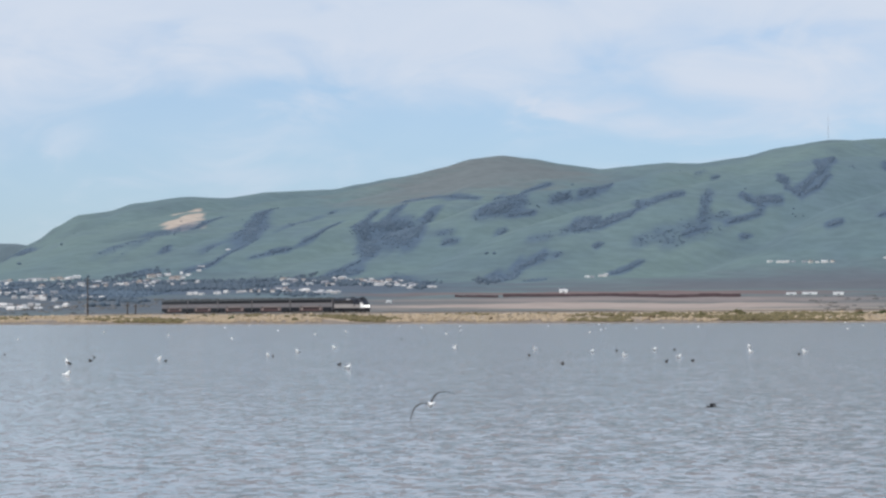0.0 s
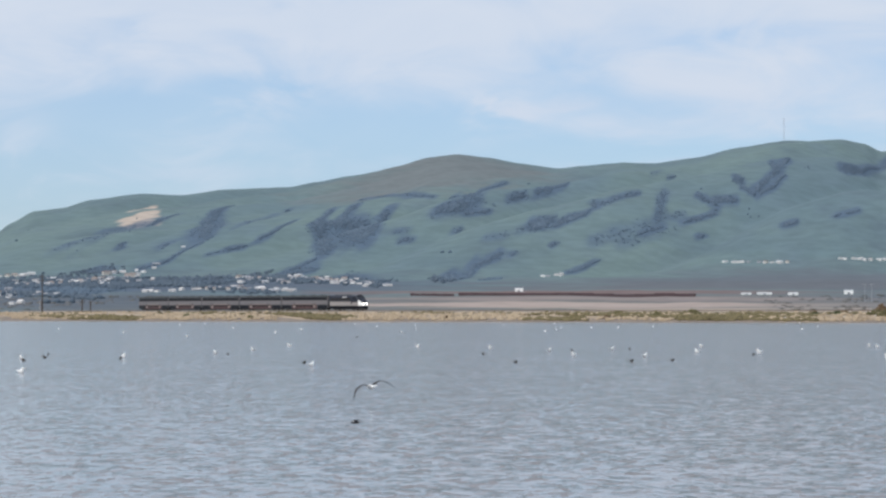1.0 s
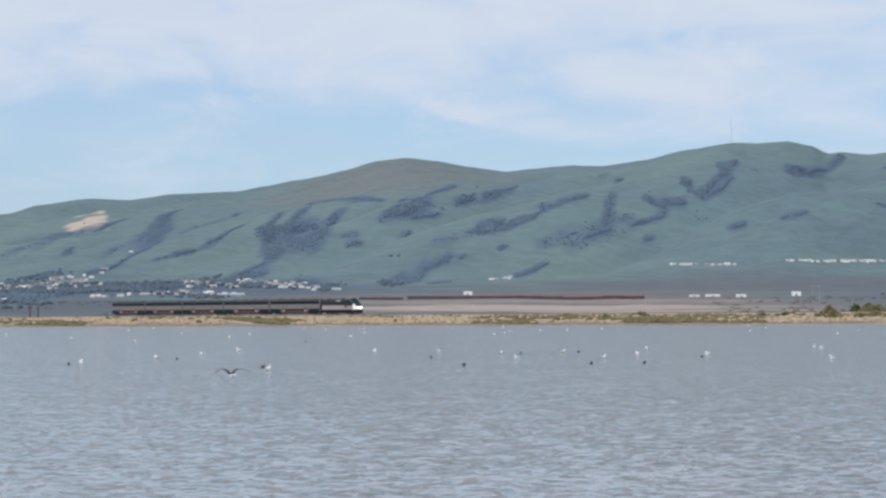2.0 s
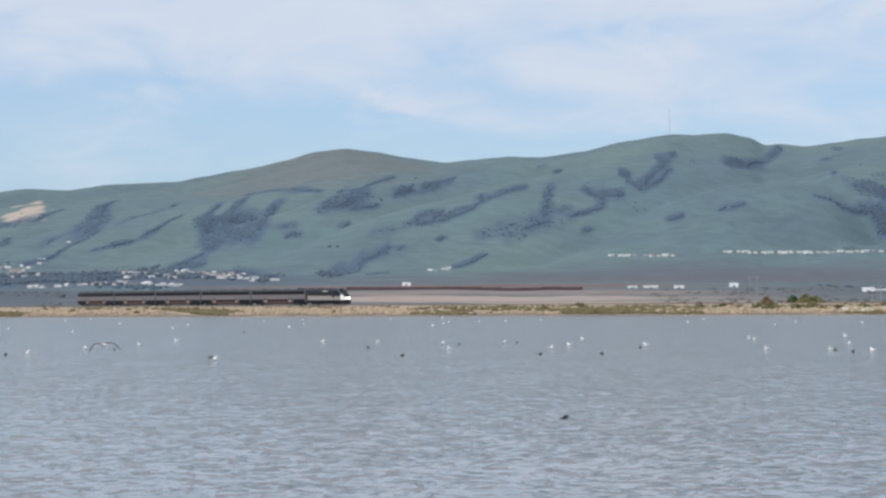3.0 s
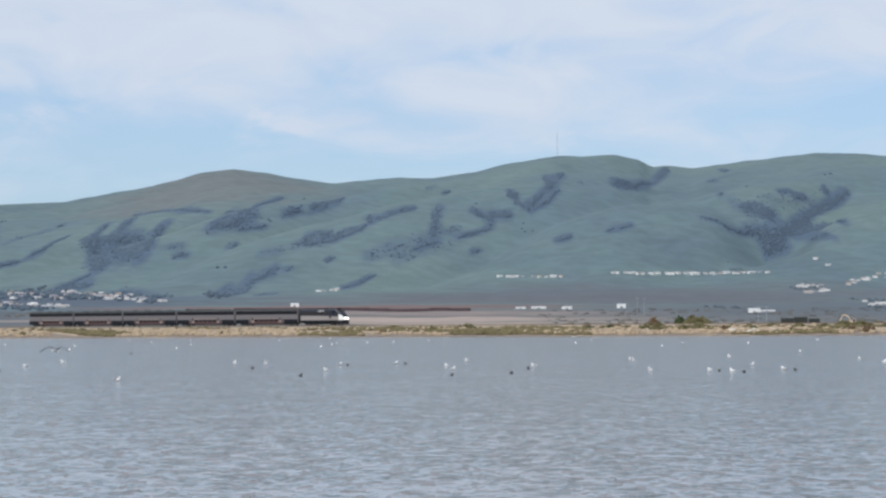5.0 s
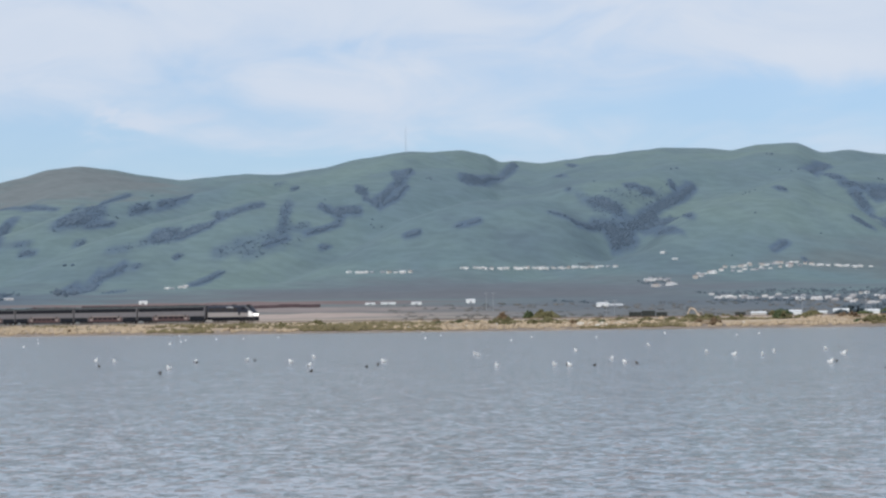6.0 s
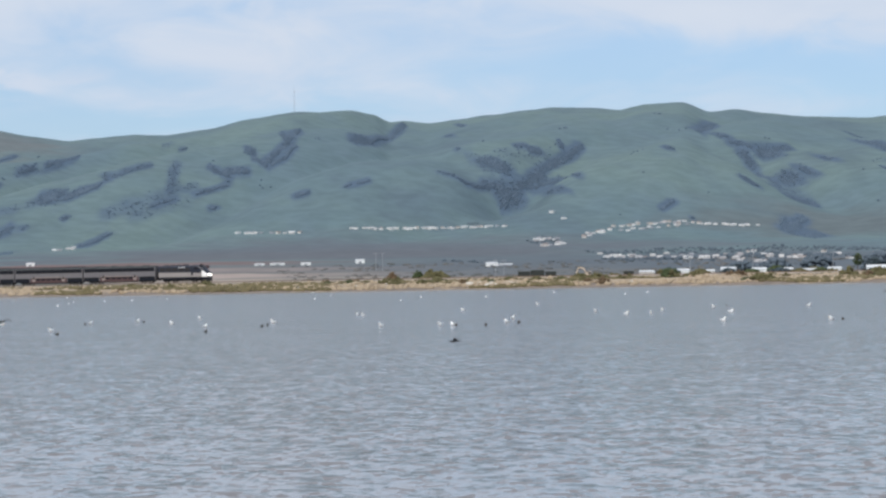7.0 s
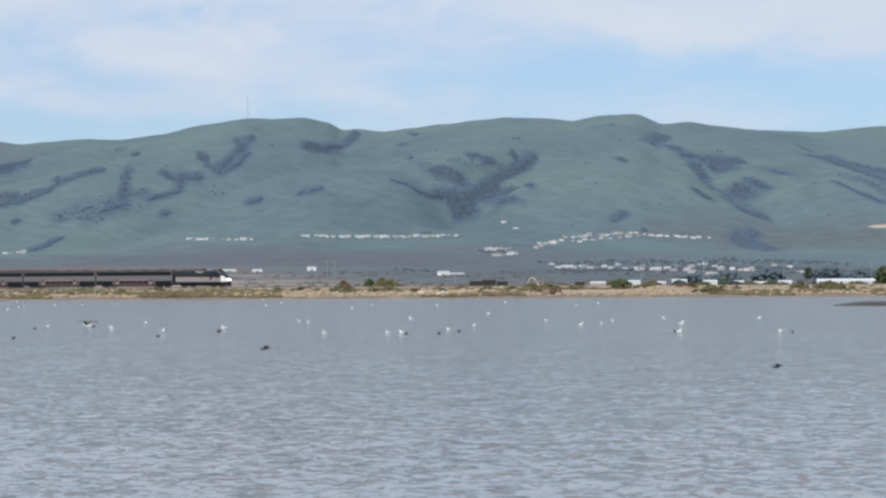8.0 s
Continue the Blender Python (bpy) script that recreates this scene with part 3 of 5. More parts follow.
def build_setting():
    # the bed and banks: one sheet to the horizon
    xs = [-4800 + 300 * i for i in range(33)]
    ys = [-300, -60, -14, 1.0, 6.0, 16, 120, 300, 600, 1200, 2000, 3000, 4000, 4900]

    def strip(x):
        return [(y, 0.9 if y < 2 else (-0.2 if y < 8 else -1.6)) for y in ys]
    tagged(sheet("ground", MUD, xs, strip), "flat brown mud ground under the shallow bay", "ground", kind="structure")
    # the near and far water
    bm = bmesh.new()
    rows = [3.5, 10, 20, 32, 45, 60, 80, 105, 140, 190, 260, 360, 500, 700, 1000, 1400]
    cols = [-1500, -700, -300, -150, -60, -20, 0, 20, 60, 150, 300, 700, 1500]
    vs = [[bm.verts.new((x, y, 0)) for x in cols] for y in rows]
    for i in range(len(rows) - 1):
        for j in range(len(cols) - 1):
            bm.faces.new((vs[i][j], vs[i][j + 1], vs[i + 1][j + 1], vs[i + 1][j]))
    water = part("water", bm, water_material(), smooth_faces=True)
    tagged(water, "grey-blue rippled shallow bay water", "water", kind="structure")
    # the railway bank with its beach
    xs = [-700 + 20 * i for i in range(18)] + [-340 + 2.0 * i for i in range(331)] + [325 + 20 * i for i in range(25)]
    offs = [-10, -6, -3, -1, 0, 1, 2, 3, 4, 5, 6, 7.5, 9, 11, 13, 15, 17] + [19 + 2.5 * i for i in range(48)] + [146 + 12 * i for i in range(20)]

    def bank(x):
        s = shore_y(x)
        return [(s + o, bank_z(x, s + o) - 2.5 * smooth(300, 370, o)) for o in offs]
    tagged(sheet("shore_bank", SOIL, xs, bank), "low sandy bank with dry soil along the far shore", "bank", kind="structure")
    # plain and hills
    xs = [-1400 + 7.5 * i for i in range(374)]
    up = [950 + 1400 * (i / 40) for i in range(1, 40)] + [2350 + 14.5 * i for i in range(178)]

    def hills(x):
        s = shore_y(x) + 150
        return [(s + (950 - s) * k if s < 950 else 940 + 10 * k, 1.75 if k < 1 else hill_z(x, 950)) for k in (0, 0.5, 1)] + [(y, hill_z(x, y)) for y in up]
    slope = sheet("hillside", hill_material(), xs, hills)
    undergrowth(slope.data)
    tagged(slope, "long green grassy mountain ridge with brown lower slopes", "hill", kind="structure")
    # a farther low ridge past the end of the main one
    def far(x):
        h = 138 - 0.05 * (x + 1410) + 5 * math.sin(x * 0.012) + 5 * noise.noise(Vector((x * 0.02, 1, 1)))
        return [(4560 + 10 * i, 40 + (h - 40) * math.sin(math.pi * min(1.0, i / 18) / 2)) for i in range(20)]
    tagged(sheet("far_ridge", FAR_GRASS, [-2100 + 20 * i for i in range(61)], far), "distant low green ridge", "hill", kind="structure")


# grass of the far ridge, haze mixed into its base colour
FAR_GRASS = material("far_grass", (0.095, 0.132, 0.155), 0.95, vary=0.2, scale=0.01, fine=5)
build_setting()


# ---- railway ----
def build_track():
    railway = tagged(empty("railway"), "single railway track on grey ballast along the bank", "railway", kind="structure")
    steps = [-330 + 6 * i for i in range(150)]
    rings = []
    for s in steps:
        x, y, a = track_at(s)
        nx, ny = -math.sin(a), math.cos(a)
        rings.append([(x + nx * o, y + ny * o, RAIL_Z + h) for o, h in ((-3.4, -0.75), (-1.7, -0.2), (1.7, -0.2), (3.4, -0.75))])
    part("ballast", loft(rings), BALLAST, railway)
    for side in (-0.76, 0.76):
        rings = []
        for s in steps:
            x, y, a = track_at(s)
            nx, ny = -math.sin(a), math.cos(a)
            rings.append([(x + nx * (side + o), y + ny * (side + o), RAIL_Z + h) for o, h in ((-0.07, -0.17), (0.07, -0.17), (0.036, 0.0), (-0.036, 0.0))])
        part("rail", loft(rings), STEEL, railway)
    first = None
    for i in range(290):
        x, y, a = track_at(-190 + i * 1.2)
        m = pose(x, y, RAIL_Z - 0.24, 0, 0, math.degrees(a))
        if first is None:
            first = part("sleeper", box(-0.12, 0.12, -1.3, 1.3, -0.08, 0.08), TIMBER, railway)
            first.matrix_basis = m
        else:
            share(first, m)


build_track()

# ================= the train =================
CAR_SILVER = material("ribbed_stainless", (0.165, 0.160, 0.172), 0.5, metal=0.2, vary=0.12, scale=0.6, fine=10, per_object=0.05)
CAR_ROOF = material("sooty_roof", (0.062, 0.068, 0.070), 0.9, vary=0.25, scale=0.5, spec=0.05)
CAR_BAND = material("black_band", (0.008, 0.010, 0.016), 0.5, vary=0.2, scale=1, spec=0.2)
CAR_GLASS = material("tinted_glass", (0.014, 0.015, 0.02), 0.3, vary=0.1, scale=1, spec=0.1)
CAR_MAROON = material("maroon_grey_panels", (0.070, 0.038, 0.040), 0.6, vary=0.3, scale=0.7)
CAR_DOOR = material("pale_door", (0.30, 0.25, 0.235), 0.5, vary=0.12, scale=2)
CAR_UNDER = material("greasy_black_iron", (0.022, 0.02, 0.02), 0.8, vary=0.4, scale=2)
WHEEL_STEEL = material("wheel_steel", (0.10, 0.09, 0.085), 0.5, metal=0.7, vary=0.3, scale=3)
LOCO_NAVY = material("navy_paint", (0.008, 0.012, 0.026), 0.5, vary=0.2, scale=0.8)
LOCO_SILVER = material("silver_paint", (0.31, 0.29, 0.285), 0.4, metal=0.15, vary=0.1, scale=0.8)
LOCO_WHITE = material("white_nose_paint", (0.85, 0.85, 0.84), 0.3, vary=0.05, scale=1)
LAMP_GLOW = material("headlight_glow", (1.0, 0.95, 0.85), 0.3, emit=6.0, vary=0.0)
LETTER = material("pale_lettering", (0.7, 0.72, 0.74), 0.5, vary=0.05)


def bogie(parent, x, wheels=2, base=2.6):
    bm = box(x - base / 2 - 0.8, x + base / 2 + 0.8, -1.2, -0.95, 0.32, 0.72, 0.05)
    add_box(bm, x - base / 2 - 0.8, x + base / 2 + 0.8, 0.95, 1.2, 0.32, 0.72, 0.05)
    add_box(bm, x - 0.35, x + 0.35, -1.15, 1.15, 0.35, 0.85)
    b = part("bogie", bm, CAR_UNDER, parent)
    for i in range(wheels):
        wx = x - base / 2 + base * i / (wheels - 1)
        for side in (-1, 1):
            bmw = tube((wx, side * 0.70, 0.46), (wx, side * 0.84, 0.46), 0.46, 0.46, 16)
            add_tube(bmw, (wx, side * 0.84, 0.46), (wx, side * 0.95, 0.46), 0.14, 0.12, 10)
            part("wheel", bmw, WHEEL_STEEL, b)
    return b


def car_section(w=1.52, z0=0.75, z1=4.9):
    """Half-rounded roof, slab sides with a slight tuck at the sill."""
    pts = [(-w + 0.12, z0), (w - 0.12, z0), (w, z0 + 0.35), (w, z1 - 0.75)]
    pts += [(w * math.cos(a) ** 0.8 if a < 1.55 else 0.0, z1 - 0.75 + 0.75 * math.sin(a)) for a in (0.35, 0.7, 1.05, 1.35)]
    left = [(-y, z) for y, z in reversed(pts[3:])]
    return pts + left + [(-w, z0 + 0.35)]


def passenger_car(name, cab=False):
    """Bilevel coach, x ahead, wheels at z 0, middle at the origin."""
    car = empty(name)
    sec = car_section()
    half = 12.75
    body_sec = [p for p in sec]
    part("body", loft([[(x, y * k, z) for y, z in body_sec] for x, k in ((-half, 0.97), (-half + 0.25, 1.0), (half - 0.25, 1.0), (half, 0.97))]), CAR_SILVER, car, "ribbed silver-grey body")
    roof = [(y * 1.006, z + 0.012) for y, z in sec[3:12]]
    low = [(y * 0.9, z - 0.25) for y, z in reversed(roof)]
    part("roof", loft([[(x, y, z) for y, z in roof + low] for x in (-half + 0.02, half - 0.02)]), CAR_ROOF, car, "dull grey roof")
    for i in range(4):
        x = -8.4 + 5.6 * i
        part("roof_vent", box(x - 0.8, x + 0.8, -0.55, 0.55, 4.85, 5.03, 0.05), CAR_ROOF, car)
    for side in (-1, 1):
        ya, yb = sorted((side * 1.515, side * 1.545))
        part("upper_band", box(-half + 0.26, half - 0.26, ya, yb, 3.3, 4.36), CAR_BAND, car, "black upper window band")
        part("lower_panel", box(-6.9, 6.9, ya, yb, 0.55, 1.95), CAR_MAROON, car, "dull maroon lower side panel")
        part("pale_strip", box(-5.2, 4.4, ya, yb, 1.98, 2.16), CAR_DOOR, car, "pale strip above the lower windows")
        for x in (-9.9, 9.9):
            part("end_skirt", box(x - 2.7, x + 2.7, ya, yb, 0.62, 1.85), CAR_BAND, car, "black skirt over the bogie")
        yc, yd = sorted((side * 1.535, side * 1.556))
        for i in range(13):
            x = -10.9 + 1.82 * i
            part("upper_window", box(x - 0.72, x + 0.72, yc, yd, 3.42, 4.12), CAR_GLASS, car)
        for i in range(5):
            x = -4.0 + 2.0 * i
            part("lower_window", box(x - 0.72, x + 0.72, yc, yd, 1.24, 1.84), CAR_GLASS, car)
        for x in (-5.6, 5.6):
            d = part("door", box(x - 0.55, x + 0.55, yc, yd + 0.02 * side if side > 0 else yd, 0.95, 2.35), CAR_DOOR, car, "pale sliding door")
            part("door_window", box(x - 0.3, x + 0.3, *sorted((side * 1.55, side * 1.585)), 1.5, 2.35), CAR_GLASS, d)
    for x in (-half, half):
        part("gangway", box(*sorted((x * 0.99, x * 1.022)), -0.62, 0.62, 0.95, 3.2), CAR_UNDER, car, "black folded gangway")
    part("underframe", box(-6.4, 6.4, -1.25, 1.25, 0.28, 0.74, 0.06), CAR_UNDER, car, "dark equipment boxes under the floor")
    for x in (-9.0, 9.0):
        bogie(car, x)
    if cab:
        part("end_door", box(-half - 0.03, -half, -0.5, 0.5, 1.0, 3.0), CAR_BAND, car)
    return car


def locomotive():
    """Diesel engine with a raked streamlined nose, x ahead, nose tip at x = 0."""
    loco = empty("locomotive")
    L = 16.3
    # (x, half width, top) from tail to nose
    w = 1.56

    def ring(x, k, z0, top):
        pts = [(-w * k, z0), (w * k, z0), (w * k, top - 0.55), (w * k * 0.86, top - 0.16), (w * k * 0.5, top)]
        pts += [(-y, z) for y, z in reversed(pts[2:])]
        return [(x, y, z) for y, z in pts]
    hood = [ring(-L, 1, 2.85, 4.75), ring(-5.4, 1, 2.8, 4.75), ring(-4.4, 1, 2.7, 4.85), ring(-2.9, 0.99, 2.6, 4.75), ring(-1.6, 0.94, 2.7, 3.95), ring(-0.85, 0.86, 2.45, 3.3), ring(-0.3, 0.7, 2.1, 2.7)]
    part("hood", loft(hood), LOCO_NAVY, loco, "dark navy upper body and cab front")
    # the silver flank rises a little towards the tail and ends in a point under the cab
    low = [(-L, 1, 1.45, 2.9), (-9.0, 1.0, 1.45, 2.85), (-4.0, 1.0, 1.5, 2.65), (-2.0, 0.98, 1.5, 2.55), (-1.3, 0.95, 1.5, 2.5)]
    rings = [[(x, -w * k, b), (x, w * k, b), (x, w * k, (b + t) / 2), (x, w * k, t - 0.12), (x, w * k * 0.93, t), (x, -w * k * 0.93, t), (x, -w * k, t - 0.12), (x, -w * k, (b + t) / 2)] for x, k, b, t in low]
    part("side_panel", loft(rings), LOCO_SILVER, loco, "silver lower body")
    nose = [(-1.75, 0.99, 3.25), (-1.02, 0.945, 3.0), (-0.36, 0.82, 2.5), (0.0, 0.66, 1.95)]
    rings = [[(x, -w * k, 1.5), (x, w * k, 1.5), (x, w * k, t - 0.1), (x, w * k * 0.94, t), (x, -w * k * 0.94, t), (x, -w * k, t - 0.1)] for x, k, t in nose]
    part("nose", loft(rings), LOCO_WHITE, loco, "bright white sloping nose")
    part("skirt", loft([[(x, -w * k, 0.75), (x, w * k, 0.75), (x, w * k, 1.46), (x, -w * k, 1.46)] for x, k in ((-L, 0.995), (-1.6, 0.98), (-0.4, 0.85), (0.1, 0.66))]), CAR_BAND, loco, "black skirt below the silver flank")
    part("pilot", loft([[(x, -w * k, 0.22), (x, w * k, 0.22), (x, w * k, 0.74), (x, -w * k, 0.74)] for x, k in ((-1.6, 0.98), (-0.4, 0.85), (0.25, 0.6))]), CAR_UNDER, loco, "black snow pilot")
    ws = bmesh.new()
    vs = [ws.verts.new((x, y, z)) for lift in (0.0, 0.07) for x, y, z in ((-2.72 + lift, -1.25, 4.62 + lift), (-2.72 + lift, 1.25, 4.62 + lift), (-1.66 + lift, 1.2, 3.98 + lift), (-1.66 + lift, -1.2, 3.98 + lift))]
    for f in ((0, 1, 2, 3), (7, 6, 5, 4), (0, 4, 5, 1), (1, 5, 6, 2), (2, 6, 7, 3), (3, 7, 4, 0)):
        ws.faces.new([vs[i] for i in f])
    part("windshield", ws, CAR_GLASS, loco, "dark raked windshield")
    for side in (-1, 1):
        y0, y1 = sorted((side * 1.55, side * 1.585))
        part("cab_window", box(-4.1, -3.1, y0, y1, 3.5, 4.2), CAR_GLASS, loco)
        part("cab_door", box(-5.3, -4.6, y0, y1, 2.0, 4.1), LOCO_NAVY, loco)
        for i in range(5):
            x = -L + 0.6 + i * 2.1
            part("grille", box(x, x + 1.6, y0, y1, 3.2, 4.0), CAR_UNDER, loco)
        part("sill_stripe", box(-L + 0.1, -2.2, y0, y1, 1.3, 1.47), CAR_BAND, loco)
        for i in range(4):
            x = -9.6 + i * 0.62
            part("lettering", box(x, x + 0.44, *sorted((side * 1.583, side * 1.597)), 4.08, 4.32), LETTER, loco)
        lamp = tube((-0.2, side * 0.55, 2.1), (0.06, side * 0.55, 2.0), 0.18, 0.18, 12)
        part("headlight", lamp, LAMP_GLOW, loco, "lit headlight")
    part("number_board", box(-2.9, -2.5, -0.7, 0.7, 4.72, 4.95, 0.04), CAR_BAND, loco)
    for x in (-14.6, -12.4, -10.4):
        part("roof_fan", tube((x, 0, 4.72), (x, 0, 4.92), 0.72, 0.66, 14), CAR_UNDER, loco)
    part("exhaust", box(-8.6, -7.4, -0.5, 0.5, 4.72, 5.0, 0.05), CAR_UNDER, loco)
    part("fuel_tank", box(-10.6, -6.0, -1.35, 1.35, 0.3, 0.98, 0.14), CAR_UNDER, loco, "black fuel tank")
    part("underframe", box(-L, -1.4, -1.4, 1.4, 0.9, 1.04), CAR_UNDER, loco)
    part("rear_gangway", box(-L - 0.2, -L + 0.02, -0.6, 0.6, 1.0, 3.1), CAR_UNDER, loco)
    for x in (-13.0, -3.6):
        bogie(loco, x, 2, 2.7)
    return loco


loco = tagged(locomotive(), "diesel locomotive, navy above silver, running along the bank", "locomotive")
coach = tagged(passenger_car("passenger_car"), "silver bilevel passenger coach with black window band", "train car", "coaches of the train")
coaches = [coach] + [copy_thing(coach, Matrix()) for i in range(4)]
TRAIN_SPEED, TRAIN_START, LOCO_LENGTH, COACH_PITCH = 22.1, -0.6, 17.2, 25.9


def train_rows(back, gauge):
    """Rows for a vehicle whose two bogies ride gauge metres either side of a point, back metres behind the nose."""
    rows = []
    for i in range(17):
        t = i * 0.5
        s = TRAIN_START + TRAIN_SPEED * t - back
        xa, ya, a = track_at(s + gauge)
        xb, yb, b = track_at(s - gauge)
        rows.append((t, pose((xa + xb) / 2, (ya + yb) / 2, RAIL_Z, 0, 0, math.degrees(math.atan2(ya - yb, xa - xb)))))
    return rows


def loco_rows():
    rows = []
    for t, m in train_rows(8.2, 5.0):
        rows.append((t, m @ pose(8.2, 0, 0)))
    return rows


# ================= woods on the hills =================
# slate-blue oak leaves: distance haze is put into the colour
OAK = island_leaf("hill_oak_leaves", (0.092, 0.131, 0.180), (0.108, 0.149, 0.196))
# garden leaves in two tints, the second paler, both with painted haze
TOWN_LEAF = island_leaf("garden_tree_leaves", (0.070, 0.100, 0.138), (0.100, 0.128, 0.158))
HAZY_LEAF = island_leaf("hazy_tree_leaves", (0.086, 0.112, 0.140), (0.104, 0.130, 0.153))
wood_count = [0]


def plant_belt(w, thin, pts):
    """Evergreen oaks along one fold, denser in its middle; a low thin value leaves grass between them."""
    wood_count[0] += 1
    rng = random.Random(wood_count[0])
    legs = [(p, q, math.hypot(q[0] - p[0], 0.1 * (q[1] - p[1])) + 0.6 * w) for p, q in zip(pts, pts[1:])]
    blobs = []
    for (xa, ya), (xb, yb), length in legs:
        for i in range(max(6, int((1.1 if thin > 0.45 else 0.3) * thin * (length + w) * (w + 1.2)))):
            k = rng.uniform(-0.04, 1.04)
            x, y = xa + (xb - xa) * k, ya + (yb - ya) * k
            swell = 0.65 + 0.7 * abs(noise.noise(Vector((k * 2.6, wood_count[0] * 1.7, 0))))
            across = min(1.6, max(-1.6, rng.gauss(0, 0.55))) * w * swell
            up = min(1.5, max(-1.5, rng.gauss(0, 0.55))) * w * swell
            y += up / rise_at(x, y)
            x += across + up * 0.3
            r = 0.75 + 0.85 * rng.random() ** 2
            blobs.append((x, y, hill_z(x, y) + r * 0.1, r * 1.35, r * 0.62))
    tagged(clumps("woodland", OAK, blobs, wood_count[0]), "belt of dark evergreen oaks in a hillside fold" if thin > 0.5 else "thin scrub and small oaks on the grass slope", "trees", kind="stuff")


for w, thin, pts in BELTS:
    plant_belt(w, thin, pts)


def grove(x0, y0, x1, y1, width, thin):
    """Garden trees between the houses."""
    wood_count[0] += 1
    rng = random.Random(wood_count[0])
    z0, z1 = hill_z(x0, y0), hill_z(x1, y1)
    length = math.hypot(x1 - x0, (z1 - z0) + 0.04 * (y1 - y0)) + width
    blobs = []
    for i in range(max(8, int(3.4 * thin * length * max(width, 4) / 6.0))):
        k = rng.random()
        swell = 0.55 + 0.9 * abs(noise.noise(Vector((k * 3.1, wood_count[0] * 1.7, 0))))
        x = x0 + (x1 - x0) * k + rng.gauss(0, 0.52) * width * swell
        y = y0 + (y1 - y0) * k + rng.gauss(0, 9.0) * width * swell
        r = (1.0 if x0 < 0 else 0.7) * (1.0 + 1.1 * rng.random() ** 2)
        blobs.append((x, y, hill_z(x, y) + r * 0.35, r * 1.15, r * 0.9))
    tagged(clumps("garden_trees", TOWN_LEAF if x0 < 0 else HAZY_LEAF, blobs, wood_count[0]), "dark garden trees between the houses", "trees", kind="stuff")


grove(-427, 2422, -312, 2095, 6, 0.55)
grove(-290, 2152, -238, 1923, 3, 0.55)
grove(-607, 2396, -411, 1863, 6, 0.55)
grove(-538, 1818, -328, 1384, 3, 0.55)
grove(-473, 2144, -268, 1604, 4, 0.55)
grove(-616, 2456, -567, 2492, 3, 0.55)
grove(-381, 2278, -393, 2489, 3, 0.55)
grove(-644, 2193, -549, 2089, 3, 0.55)
grove(-328, 2208, -313, 2319, 3, 0.55)
grove(-320, 1219, -321, 1355, 2, 0.55)
grove(155, 1613, 167, 1436, 1, 0.55)
grove(297, 1562, 408, 1759, 2, 0.55)
grove(362, 1560, 360, 1370, 2, 0.55)
grove(407, 1549, 424, 1433, 3, 0.55)
grove(309, 2331, 340, 2400, 3, 0.55)
grove(278, 2613, 287, 2612, 3, 0.55)
grove(-239, 2322, -208, 2210, 4, 0.55)
grove(-640, 2300, -420, 2250, 10, 0.5)
grove(-600, 2050, -380, 2000, 9, 0.5)
grove(-420, 2200, -260, 2150, 9, 0.5)
grove(250, 1500, 420, 1650, 7, 0.5)
grove(300, 1900, 520, 1900, 7, 0.4)


def lone_trees():
    rng = random.Random(77)
    blobs = []
    for i in range(45):
        x, y = rng.uniform(-1150, 1250), rng.uniform(2450, 3600)
        r = rng.uniform(0.9, 1.7)
        for j in range(rng.choice((1, 1, 2, 4))):
            xx, yy = x + rng.gauss(0, 4), y + rng.gauss(0, 12)
            blobs.append((xx, yy, hill_z(xx, yy) + r * 0.5, r * 1.2, r))
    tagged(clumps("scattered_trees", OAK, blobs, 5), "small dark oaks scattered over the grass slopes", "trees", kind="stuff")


lone_trees()

# ================= town =================
WALLS = [material("white_stucco", (0.78, 0.77, 0.75), 0.85, vary=0.1, scale=0.5, per_object=0.12),
         material("cream_stucco", (0.62, 0.58, 0.54), 0.85, vary=0.1, scale=0.5, per_object=0.15),
         material("grey_siding", (0.42, 0.43, 0.46), 0.85, vary=0.1, scale=0.5, per_object=0.15)]
ROOFS = [material("grey_shingles", (0.32, 0.32, 0.34), 0.9, vary=0.2, scale=1.0, per_object=0.2),
         material("clay_tiles", (0.27, 0.215, 0.195), 0.9, vary=0.2, scale=1.0, per_object=0.2),
         material("pale_roofing", (0.62, 0.62, 0.63), 0.85, vary=0.15, scale=1.0, per_object=0.1)]
DARK_PANE = material("dark_pane", (0.03, 0.035, 0.045), 0.1, vary=0.1)


def gable(w, d, h, rise, over=0.35):
    bm = bmesh.new()
    x, y = w / 2 + over, d / 2 + over
    vs = [bm.verts.new(c) for c in ((-x, -y, h), (x, -y, h), (x, y, h), (-x, y, h), (-x + over, 0, h + rise), (x - over, 0, h + rise))]
    for f in ((0, 1, 5, 4), (2, 3, 4, 5), (0, 4, 3), (1, 2, 5), (3, 2, 1, 0)):
        bm.faces.new([vs[i] for i in f])
    return bm


def house_kind(name, w, d, h, rise, wall, roof, label):
    e = empty(name)
    body = part("wall", box(-w / 2, w / 2, -d / 2, d / 2, -1.5, h), wall, e)
    part("roof", gable(w, d, h, rise), roof, e)
    n = max(2, int(w / 2.4))
    for i in range(n):
        x = -w / 2 + w * (i + 0.5) / n
        part("window", box(x - 0.45, x + 0.45, -d / 2 - 0.03, -d / 2 + 0.02, h * 0.42, h * 0.78), DARK_PANE, body)
    tagged(e, label, "house", "houses at the foot of the hills")
    e.matrix_basis = pose(0, -200, 0.9)
    return e


